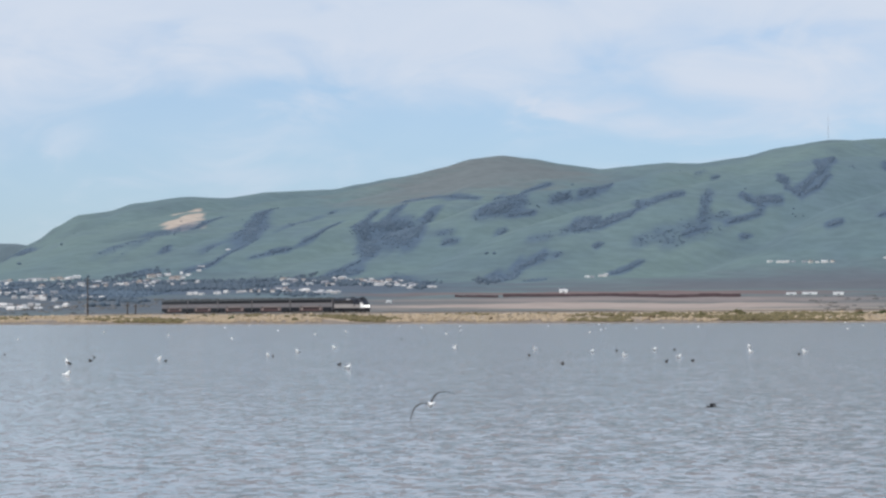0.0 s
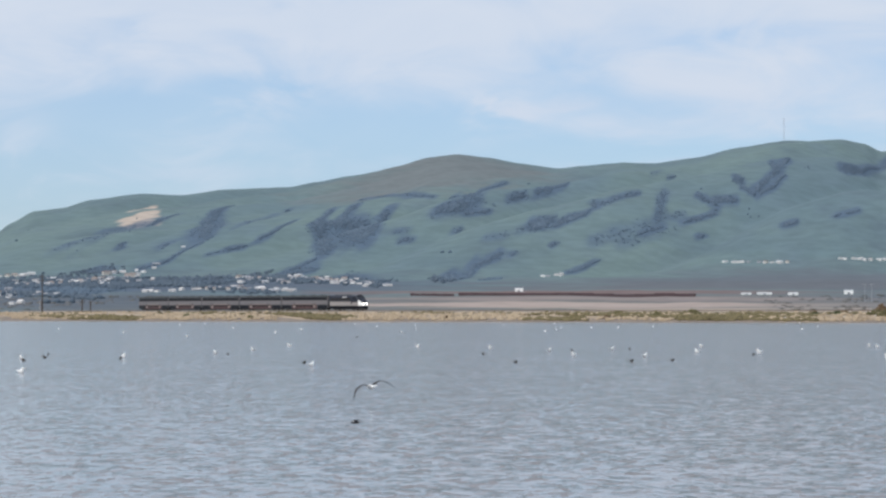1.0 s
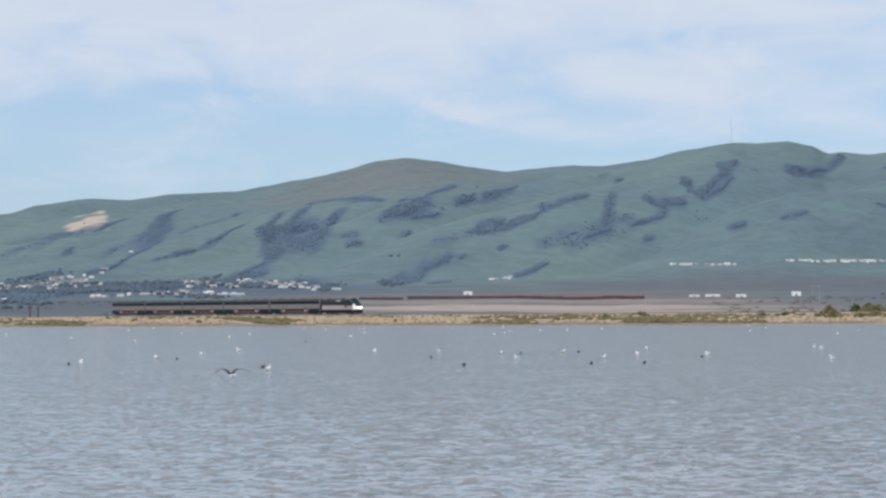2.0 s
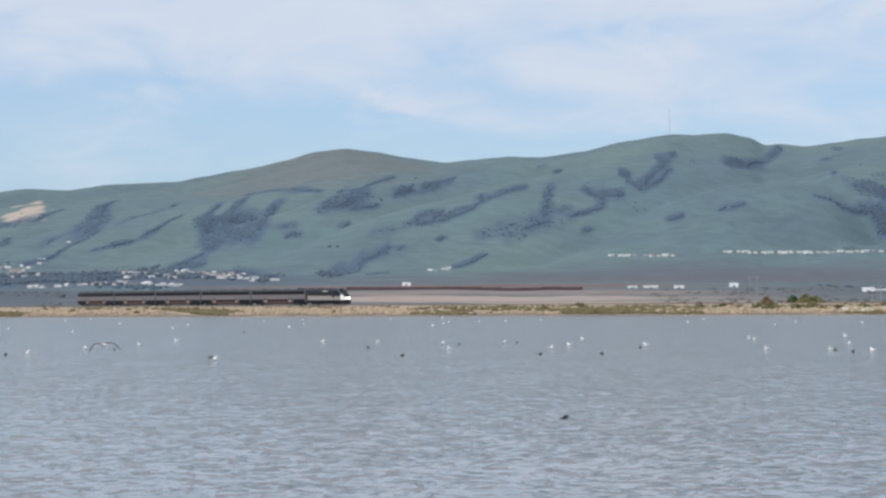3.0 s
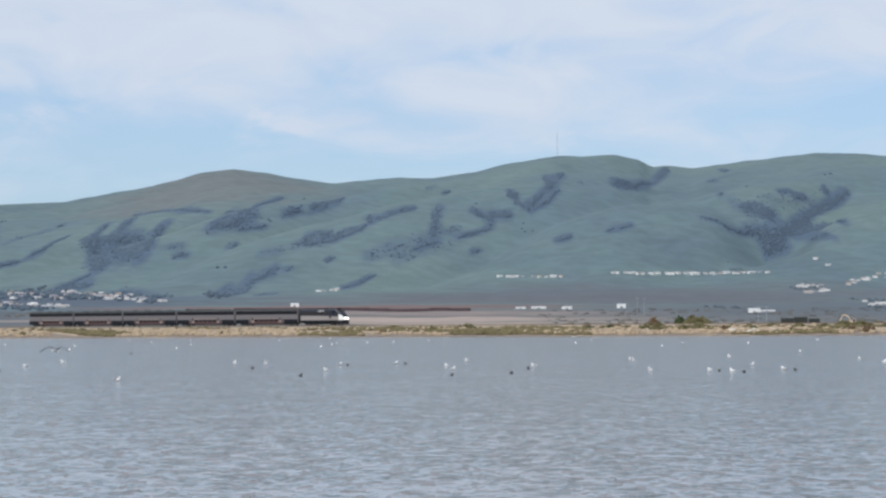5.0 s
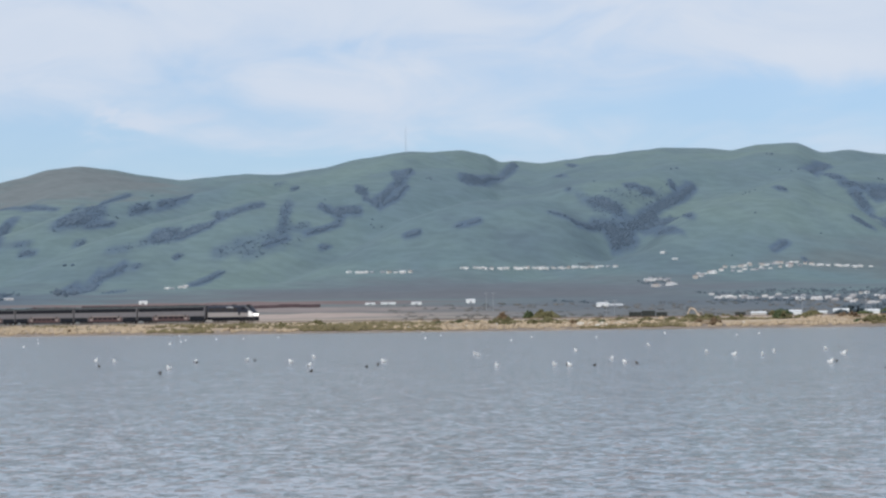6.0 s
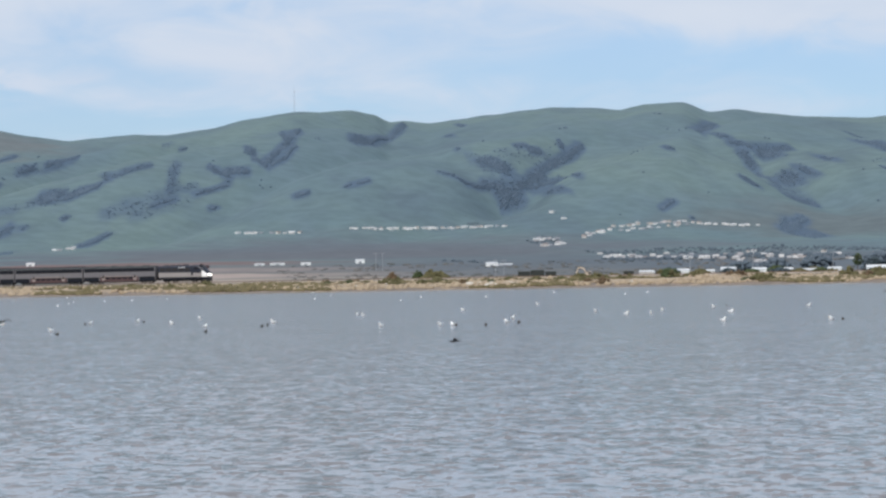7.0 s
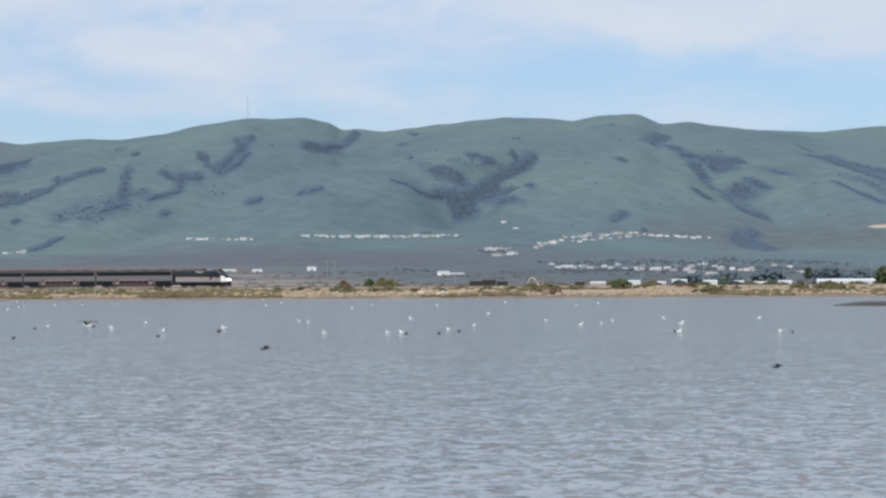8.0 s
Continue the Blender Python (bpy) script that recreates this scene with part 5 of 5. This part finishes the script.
def container(x, y, w, h, turn):
    e = empty("freight_container", pose(x, y, rest_z(x, y), 0, 0, turn))
    part("shell", box(-w / 2, w / 2, -1.2, 1.2, 0.0, h, 0.05), DARK_BOX, e)
    for i in range(int(w / 0.6)):
        part("rib", box(-w / 2 + 0.3 + i * 0.6 - 0.08, -w / 2 + 0.3 + i * 0.6 + 0.08, -1.26, -1.19, 0.15, h - 0.15), DARK_BOX, e)
    return tagged(e, "dark green freight container behind the bank", "container", "containers in the yard")


for x, y, w, h in ((97.0, 755, 3.6, 2.6), (101.0, 754.5, 4.0, 2.9), (105.0, 754, 3.2, 2.4), (128.5, 752, 3.0, 2.2)):
    container(x, y, w, h, -12)


def excavator(x, y):
    e = empty("excavator", pose(x, y, rest_z(x, y), 0, 0, -10))
    for s in (-0.9, 0.9):
        part("crawler_track", box(-1.6, 1.6, s - 0.3, s + 0.3, 0.0, 0.8, 0.25), CAR_UNDER, e)
    part("body", box(-1.7, 0.7, -1.1, 1.1, 0.85, 1.9, 0.12), DIGGER, e)
    cab = part("cab", box(-0.1, 1.1, -1.1, 0.0, 0.9, 2.6, 0.1), DIGGER, e)
    part("cab_window", box(0.1, 0.95, -1.13, -1.08, 1.6, 2.4), DARK_PANE, cab)
    part("boom", loft([[(x, -0.2, z - t), (x, 0.2, z - t), (x, 0.2, z + t), (x, -0.2, z + t)] for x, z, t in ((-0.4, 1.6, 0.25), (-1.4, 3.4, 0.34), (-2.6, 4.0, 0.28), (-3.4, 3.8, 0.2))]), DIGGER, e)
    part("stick", tube((-3.4, 0, 3.9), (-4.3, 0, 1.7), 0.24, 0.18, 6), DIGGER, e)
    part("bucket", box(-4.8, -4.0, -0.5, 0.5, 1.0, 1.75, 0.15), CAR_UNDER, e)
    return tagged(e, "faded yellow tracked excavator with its boom raised", "excavator")


digger = excavator(116.0, 751.5)
digger.matrix_basis = digger.matrix_basis @ Matrix.Scale(0.85, 4)

# ================= birds on the water =================
GULL_WHITE = material("white_feathers", (0.86, 0.86, 0.85), 0.8, vary=0.05, scale=6)
GULL_GREY = material("grey_wing_feathers", (0.42, 0.44, 0.47), 0.8, vary=0.12, scale=6)
GULL_DARK = material("dark_wing_feathers", (0.045, 0.045, 0.05), 0.8, vary=0.2, scale=6)
BILL = material("yellow_bill", (0.62, 0.40, 0.10), 0.5, vary=0.1)
DUCK_BROWN = material("dark_duck_feathers", (0.045, 0.04, 0.036), 0.8, vary=0.3, scale=8)


def egg(length, width, height, cx=0.0, cz=0.0, tail=0.35, seg=10):
    """A plump body that narrows towards the tail at -x."""
    rings = []
    for i in range(9):
        k = i / 8
        x = -length / 2 + length * k
        r = math.sqrt(max(0.0, 1 - (2 * k - 1) ** 2)) * (1 - tail * (1 - k)) + 0.04
        lift = 0.25 * height * (1 - k) ** 2
        rings.append([(cx + x, width / 2 * r * math.cos(a), cz + lift + height / 2 * r * math.sin(a)) for a in [2 * math.pi * j / seg for j in range(seg)]])
    return loft(rings)


def floating_bird(name, size, body_mat, wing_mat, head_mat, label, category, group, neck=0.07):
    e = empty(name)
    s = size
    part("body", egg(0.40 * s, 0.19 * s, 0.20 * s, 0, 0.06 * s), body_mat, e, smooth_faces=True)
    part("breast", egg(0.24 * s, 0.19 * s, 0.25 * s, 0.09 * s, 0.10 * s, 0.1), head_mat, e, smooth_faces=True)
    for side in (-1, 1):
        part("wing", egg(0.34 * s, 0.045 * s, 0.11 * s, -0.05 * s, 0.10 * s, 0.6), wing_mat, e, smooth_faces=True).location.y = side * 0.085 * s
    part("tail", loft([[(-0.16 * s, y, z) for y, z in ((-0.04 * s, 0.10 * s), (0.04 * s, 0.10 * s), (0.04 * s, 0.14 * s), (-0.04 * s, 0.14 * s))], [(-0.29 * s, y, z) for y, z in ((-0.03 * s, 0.15 * s), (0.03 * s, 0.15 * s), (0.03 * s, 0.165 * s), (-0.03 * s, 0.165 * s))]]), wing_mat, e)
    part("neck", tube((0.14 * s, 0, 0.12 * s), (0.18 * s, 0, (0.14 + neck) * s), 0.06 * s, 0.045 * s, 8), head_mat, e)
    part("head", egg(0.13 * s, 0.095 * s, 0.10 * s, 0.20 * s, (0.16 + neck) * s, 0.0), head_mat, e, smooth_faces=True)
    part("bill", tube((0.25 * s, 0, (0.155 + neck) * s), (0.325 * s, 0, (0.14 + neck) * s), 0.02 * s, 0.006 * s, 6), BILL, e)
    return tagged(e, label, category, group)


DRIFTING = []


gull_a = floating_bird("gull", 0.78, GULL_WHITE, GULL_GREY, GULL_WHITE, "white gull with grey wings floating on the water", "gull", "gulls on the water")
gull_b = floating_bird("gull", 0.76, GULL_WHITE, GULL_WHITE, GULL_WHITE, "all white gull floating on the water", "gull", "gulls on the water", 0.10)
duck = floating_bird("duck", 0.56, DUCK_BROWN, DUCK_BROWN, DUCK_BROWN, "small dark brown duck floating on the water", "duck", "ducks on the water", 0.06)


SPOTS = [(-71.2, 245), (-27.3, 101), (-35.1, 130), (-89.3, 351), (-66.1, 290), (-93.1, 455), (-50.0, 248), (-101.1, 520), (-67.8, 371), (-28.1, 161), (-28.9, 181), (-53.3, 344), (-64.0, 480), (-52.3, 420), (-34.2, 299), (-38.7, 356), (-49.9, 458), (-13.4, 170), (-33.8, 460), (-17.9, 314), (-27.7, 520), (-19.1, 377)]
MORE_SPOTS = [(-18.4, 350), (-15.1, 392), (-11.1, 397), (-5.9, 420), (23.8, 548), (15.8, 357), (21.5, 425), (23.6, 300), (30.6, 352), (37.8, 335), (30.6, 229), (56.9, 405), (57.2, 338), (65.4, 367), (27.8, 177), (29.1, 162), (32.6, 177), (38.6, 188), (34.6, 163), (45.2, 185), (33.0, 130), (4.3, 155)]
DUCK_SPOTS = [(-45.6, 154), (-33.6, 125), (-34.6, 133), (-37.0, 143), (-30.0, 131), (-26.8, 145), (-32.1, 242), (-3.9, 167), (3.7, 146), (-7.5, 162), (33.6, 130), (28.3, 135), (41.7, 198)]


def afloat(source, label, *rows):
    """A bird that paddles: rows of seconds, x and y."""
    (ta, xa, ya), (tb, xb, yb) = rows[0], rows[-1]
    turn = (55 if xb > xa else 125) * (1 if yb > ya else -1)
    bird = copy_thing(source, pose(xa, ya, -0.01, 0, 0, turn))
    tagged(bird, label, group=" ")
    DRIFTING.append((bird, [(t, pose(x, y, -0.01, 0, 0, turn)) for t, x, y in rows]))


def flock():
    rng = random.Random(4)
    used = set()
    for src, x, y in [(gull_b if i % 3 else gull_a, x, y) for i, (x, y) in enumerate(SPOTS + MORE_SPOTS)] + [(duck, x, y) for x, y in DUCK_SPOTS]:
        m = pose(x, y, -0.01, 0, 0, rng.choice((65, 115, 245, 295)) + rng.gauss(0, 25))
        if src in used:
            copy_thing(src, m)
        else:
            used.add(src)
            src.matrix_basis = m


flock()
afloat(gull_b, "white gull paddling slowly over the water", (0, -31.73, 137.0), (3.5, -29.22, 134.0), (8, -26.12, 130.1))
afloat(gull_a, "white gull paddling slowly over the water", (0, -27.46, 147.0), (3.5, -29.50, 149.0), (8, -32.21, 151.6))
afloat(gull_b, "white gull paddling slowly over the water", (0, -49.98, 298.0), (3.5, -46.66, 291.0), (8, -42.56, 282.0))
afloat(gull_b, "white gull paddling slowly over the water", (0, -17.45, 113.0), (3.5, -16.59, 116.0), (8, -15.39, 119.9))
afloat(gull_b, "white gull paddling slowly over the water", (0, -19.78, 178.0), (3.5, -17.18, 174.0), (6.5, -14.63, 175.0), (8, -13.35, 175.5))
afloat(gull_a, "white gull paddling slowly over the water", (0, -8.89, 158.0), (3.5, -8.49, 162.0), (8, -6.80, 163.0))
afloat(gull_b, "white gull paddling slowly over the water", (0, -6.21, 144.0), (3.5, -7.37, 143.0), (6.5, -8.19, 140.0), (8, -8.59, 138.5))
afloat(gull_b, "white gull paddling slowly over the water", (0, -3.01, 138.0), (3.5, -1.21, 144.0), (6.5, -0.10, 143.0), (8, 0.51, 145.0))
afloat(gull_a, "white gull paddling slowly over the water", (0, -5.19, 165.0), (3.5, -4.69, 166.0), (6.5, -4.40, 168.0), (8, -4.25, 169.0))
afloat(gull_b, "white gull paddling slowly over the water", (0, 1.01, 156.0), (3.5, -0.60, 155.0), (6.5, -1.68, 158.0), (8, -2.59, 158.0))
afloat(gull_a, "white gull paddling slowly over the water", (0, 1.09, 179.0), (3.5, 0.41, 180.0), (6.5, -0.09, 178.0), (8, -0.50, 180.0))
afloat(gull_a, "white gull paddling slowly over the water", (0, 13.26, 185.0), (3.5, 12.58, 185.0), (6.5, 11.51, 183.0), (8, 10.61, 184.0))
afloat(gull_b, "white gull paddling slowly over the water", (0, 13.46, 179.0), (3.5, 12.49, 179.0), (6.5, 11.42, 177.0), (8, 10.92, 178.0))
afloat(gull_b, "white gull paddling slowly over the water", (0, 10.94, 139.0), (3.5, 10.35, 138.0), (6.5, 9.77, 136.0), (8, 9.20, 136.0))
afloat(gull_b, "white gull paddling slowly over the water", (0, 14.29, 136.0), (3.5, 13.57, 136.0), (6.5, 12.93, 136.0), (8, 12.55, 135.0))
afloat(gull_b, "white gull paddling slowly over the water", (0, 20.60, 194.0), (3.5, 20.70, 195.0), (8, 20.25, 198.0))
afloat(gull_b, "white gull paddling slowly over the water", (0, 14.92, 155.0), (3.5, 16.92, 155.0), (6.5, 18.54, 153.0), (8, 19.90, 156.0))
afloat(gull_b, "white gull paddling slowly over the water", (0, 17.04, 133.0), (3.5, 15.25, 133.0), (6.5, 13.45, 134.0), (8, 13.31, 135.0))
afloat(gull_a, "white gull paddling slowly over the water", (0, 19.29, 139.0), (3.5, 18.15, 139.0), (6.5, 17.19, 140.0), (8, 16.71, 142.0))
afloat(gull_b, "white gull paddling slowly over the water", (0, 27.18, 166.0), (6.5, 27.51, 163.0), (8, 27.38, 160.0))
afloat(gull_b, "white gull paddling slowly over the water", (0, 26.58, 133.0), (6.5, 27.66, 133.0), (8, 28.12, 133.0))
afloat(duck, "small dark duck paddling beside the gulls", (0, -11.85, 146.0), (3.5, -12.46, 150.0), (6.5, -12.95, 152.0), (8, -13.20, 153.0))
afloat(duck, "small dark duck paddling beside the gulls", (0, -8.30, 122.0), (3.5, -8.70, 126.0), (6.5, -7.62, 129.0), (8, -7.11, 130.0))
afloat(duck, "small dark duck paddling beside the gulls", (0, -3.39, 127.0), (3.5, -1.51, 127.0), (6.5, 0.00, 128.0), (8, 0.21, 132.0))
afloat(duck, "small dark duck paddling beside the gulls", (0, -2.10, 128.0), (3.5, 1.70, 128.0), (6.5, 3.05, 140.0), (8, 3.81, 146.0))
afloat(duck, "small dark duck paddling beside the gulls", (0, 14.17, 136.0), (3.5, 13.89, 136.0), (8, 13.47, 134.0))
afloat(duck, "small dark duck paddling beside the gulls", (0, 14.00, 131.0), (3.5, 14.37, 131.0), (6.5, 14.92, 133.0), (8, 15.20, 134.0))
afloat(duck, "small dark duck paddling beside the gulls", (0, 19.39, 138.0), (6.5, 17.63, 138.0), (8, 17.02, 140.0))
afloat(duck, "small dark duck paddling beside the gulls", (0, -19.1, 121.0), (3.5, -17.45, 121.0), (8, -15.4, 122.0))


# ================= birds in the air =================
def wing_mesh(span, root, side, droop, sweep):
    """A thin arched wing from the shoulder outwards along side * y."""
    rings = []
    for i in range(8):
        k = i / 7
        y = side * span * k
        chord = root * (1 - 0.25 * k) * math.sqrt(max(0.03, 1 - k ** 3))
        x = 0.12 * root * math.sin(math.pi * k) * 2 - sweep * k * k
        z = span * (0.26 * math.sin(math.pi * min(1, k * 0.9)) - droop * k * k)
        th = 0.06 * root * (1 - 0.7 * k) + 0.004
        rings.append([(x + chord * 0.45, y, z), (x + chord * 0.1, y, z + th), (x - chord * 0.55, y, z), (x + chord * 0.1, y, z - th * 0.5)])
    return loft(rings)


def flying_gull():
    e = empty("flying_gull")
    part("body", egg(0.46, 0.15, 0.15, 0, 0, 0.5), GULL_WHITE, e, "white body", smooth_faces=True)
    part("head", egg(0.13, 0.09, 0.09, 0.24, 0.02, 0.0), GULL_WHITE, e, smooth_faces=True)
    part("bill", tube((0.29, 0, 0.02), (0.36, 0, 0.01), 0.018, 0.005, 6), BILL, e)
    part("tail", loft([[(-0.2, -0.04, 0.03), (-0.2, 0.04, 0.03), (-0.2, 0.04, 0.06), (-0.2, -0.04, 0.06)], [(-0.36, -0.09, 0.04), (-0.36, 0.09, 0.04), (-0.36, 0.09, 0.05), (-0.36, -0.09, 0.05)]]), GULL_WHITE, e)
    wings = [part("wing", wing_mesh(0.62, 0.33, s, 0.34, 0.16), GULL_DARK, e, "dark grey-brown wing", smooth_faces=True) for s in (-1, 1)]
    return tagged(e, "gull with dark wings flying low over the water", "gull"), wings


def swallow():
    e = empty("swallow")
    part("body", egg(0.17, 0.05, 0.05, 0, 0, 0.5), GULL_DARK, e, smooth_faces=True)
    part("head", egg(0.05, 0.04, 0.04, 0.085, 0.005, 0.0), GULL_DARK, e, smooth_faces=True)
    part("tail", loft([[(-0.07, -0.012, 0), (-0.07, 0.012, 0), (-0.07, 0.012, 0.01), (-0.07, -0.012, 0.01)], [(-0.17, -0.035, 0), (-0.17, 0.035, 0), (-0.17, 0.035, 0.006), (-0.17, -0.035, 0.006)]]), GULL_DARK, e)
    wings = [part("wing", wing_mesh(0.17, 0.07, s, 0.2, 0.09), GULL_DARK, e, smooth_faces=True) for s in (-1, 1)]
    return tagged(e, "small dark swallow skimming over the water", "swallow"), wings


gull_air, gull_wings = flying_gull()
gull_far, gull_far_wings = flying_gull()
swallow_one, swallow_one_wings = swallow()
swallow_two, swallow_two_wings = swallow()
swallow_three, swallow_three_wings = swallow()
swallow_four, swallow_four_wings = swallow()


# ================= the thrown clod =================
def clod_shape(p):
    k = 1 + 0.30 * noise.noise(p * 1.2 + Vector((3.3, 1.1, 0.4))) + 0.16 * noise.noise(p * 3.1) + 0.07 * noise.noise(p * 7.0) + 0.03 * noise.noise(p * 16)
    return Vector((p.x * 0.066 * k, p.y * 0.07 * k, p.z * 0.088 * k))


def clod_mesh():
    bm = bmesh.new()
    bmesh.ops.create_icosphere(bm, subdivisions=5, radius=1.0)
    for v in bm.verts:
        v.co = clod_shape(v.co.copy())
    return bm


def clod_base():
    """A dark shell for the shaded underside, proud of the dry lump by a few millimetres."""
    bm = bmesh.new()
    bmesh.ops.create_icosphere(bm, subdivisions=5, radius=1.0)
    gone = [v for v in bm.verts if v.co.z > 0.12 + 0.5 * noise.noise(v.co * 1.7 + Vector((5, 2, 1)))]
    bmesh.ops.delete(bm, geom=gone, context="VERTS")
    for v in bm.verts:
        p = v.co.copy()
        v.co = clod_shape(p) * (1.03 + 0.05 * max(0.0, noise.noise(p * 4.0 + Vector((1, 7, 3)))))
    return bm


CLOD = material("dry_clay_clod", (0.46, 0.36, 0.24), 0.95, vary=0.45, scale=22, fine=5, bump=0.006, second=(0.27, 0.20, 0.13))
# near-black clay colour that paints the shadow on the clod's underside
CLOD_WET = material("wet_dark_clay", (0.035, 0.024, 0.019), 0.6, vary=0.4, scale=25, fine=5, bump=0.004)
clod = tagged(empty("dirt_clod"), "tan clay lump with a shadow-dark underside in flight", "clod")
part("dry_lump", clod_mesh(), CLOD, clod, "dry tan crumbly clay", smooth_faces=True)
part("wet_base", clod_base(), CLOD_WET, clod, "clay underside coloured dark for its shadow", smooth_faces=True)


# ================= what moves =================
def flap(wings, seconds, rate, swing, rest, step):
    for side, w in zip((-1, 1), wings):
        rows = []
        for i in range(int(seconds / step) + 1):
            t = min(seconds, i * step)
            rows.append((t, pose(0, 0, 0.02, side * (rest + swing * math.sin(6.2832 * rate * t)), 0, 0)))
        walk(w, rows)


def motions():
    walk(loco, loco_rows())
    for i, c in enumerate(coaches):
        walk(c, train_rows(LOCO_LENGTH + COACH_PITCH * (i + 0.5), 9.0))
    walk(bpy.data.objects["water"], [(0.0, pose(0, 0, 0)), (4.0, pose(-0.9, -0.8, 0)), (8.0, pose(-1.8, -1.6, 0))])
    for bird, rows in DRIFTING:
        walk(bird, rows)
    walk(gull_air, [(t, pose(x, y, z, roll, 0, turn)) for t, x, y, z, roll, turn in (
        (0.0, -7.0, 58, 0.37, -30, 104), (0.2, -7.02, 60, 0.55, -22, 104), (0.4, -7.31, 62, 0.55, -14, 106), (0.6, -7.66, 64, 0.51, -12, 108), (0.8, -8.2, 66, 0.53, -14, 110),
        (1.0, -8.61, 68, 0.44, -14, 112), (1.2, -9.41, 70, 0.5, -10, 114), (1.5, -10.54, 73, 0.41, -6, 116), (1.7, -11.53, 76, 0.45, 0, 118), (2.8, -15.99, 86, 1.06, 0, 116),
        (3.0, -16.65, 88, 1.15, -4, 114), (3.5, -18.0, 92, 1.38, 0, 104), (4.2, -17.4, 97, 1.4, 0, 88), (5.3, -15.95, 104, 1.6, 0, 84), (5.5, -15.5, 105, 1.3, 6, 90), (6.0, -16.5, 107, 1.1, 0, 120), (8.0, -24.0, 116, 1.0, 0, 140))])
    walk(gull_far, [(t, pose(x, y, z, 0, 0, -62)) for t, x, y, z in ((0.0, -62.0, 150, 1.4), (3.0, -42.0, 142, 1.2), (5.0, -27.0, 135, 0.9), (7.0, -10.1, 128, 0.62), (7.3, -8.2, 126, 0.88), (7.5, -6.6, 124, 0.9), (8.0, -3.1, 120, 0.77))])
    flap(gull_far_wings, 8.0, 1.9, 18, 8, 0.1)
    flap(gull_wings, 8.0, 1.6, 16, 6, 0.1)
    walk(swallow_one, [(t, pose(x, 50 + 0.3 * t, z, 0, 0, 176)) for t, x, z in (
        (0.0, -0.45, 0.63), (0.2, -1.83, 0.7), (0.4, -3.09, 0.45), (0.6, -4.26, 0.36), (0.8, -5.48, 0.28), (1.0, -6.68, 0.26), (1.2, -8.0, 0.32), (1.4, -9.34, 0.23), (1.5, -10.03, 0.17), (1.7, -11.45, 0.14),
        (3.0, -20.5, 0.6), (5.0, -34.0, 0.8), (8.0, -54.0, 0.9))])
    flap(swallow_one_wings, 8.0, 4.0, 30, 8, 0.05)
    walk(swallow_two, [(t, pose(x, 52, z, 0, 0, 176)) for t, x, z in (
        (0.0, 20.0, 0.7), (1.5, 9.6, 0.4), (2.8, 0.91, 0.12), (3.0, -0.24, 0.16), (3.2, -1.76, 0.22), (3.4, -3.38, 0.24), (3.5, -4.09, 0.18), (3.6, -4.93, 0.18), (3.8, -6.28, 0.22), (4.1, -7.35, 0.2), (4.2, -7.6, 0.16),
        (5.0, -11.5, 0.3), (6.0, -17.5, 0.5), (8.0, -30.0, 0.8))])
    flap(swallow_two_wings, 8.0, 4.0, 30, 8, 0.05)
    walk(swallow_three, [(t, pose(x, 52, z, 0, 0, 178)) for t, x, z in ((0.0, 55.0, 1.5), (6.0, 12.0, 1.4), (7.0, 5.2, 1.2), (7.4, 4.6, 1.2), (7.6, 3.85, 1.2), (7.8, 3.0, 1.22), (8.0, 2.3, 1.25))])
    flap(swallow_three_wings, 8.0, 4.0, 32, 8, 0.05)
    walk(swallow_four, [(t, pose(x, 52, z, 0, 0, 178)) for t, x, z in ((0.0, 50.0, 1.6), (7.6, 14.8, 1.15), (7.8, 14.0, 0.95), (8.0, 13.1, 0.78))])
    flap(swallow_four_wings, 8.0, 4.0, 32, 8, 0.05)
    walk(clod, [(0.0, pose(3.4, 1.0, 0.97)), (3.5, pose(3.4, 1.0, 0.97)), (3.75, pose(2.3, 3.2, 2.75, 3, 5, 0)), (3.9, pose(1.3, 3.35, 3.02, 5, 8, 10)), (4.0, pose(0.66, 3.2, 2.99, 6, 10, 15)),
                (4.1, pose(-0.01, 3.0, 2.869, 8, 6, 20)), (4.2, pose(-0.56, 2.8, 2.735, 10, 12, 25)), (4.3, pose(-1.04, 2.7, 2.56, 20, 20, 30)), (4.6, pose(-2.5, 2.5, 1.3, 60, 50, 40)),
                (4.85, pose(-3.4, 2.3, -0.1, 120, 90, 50)), (5.2, pose(-3.45, 2.3, -0.4, 120, 90, 50)), (8.0, pose(-3.45, 2.3, -0.4, 120, 90, 50))])


motions()
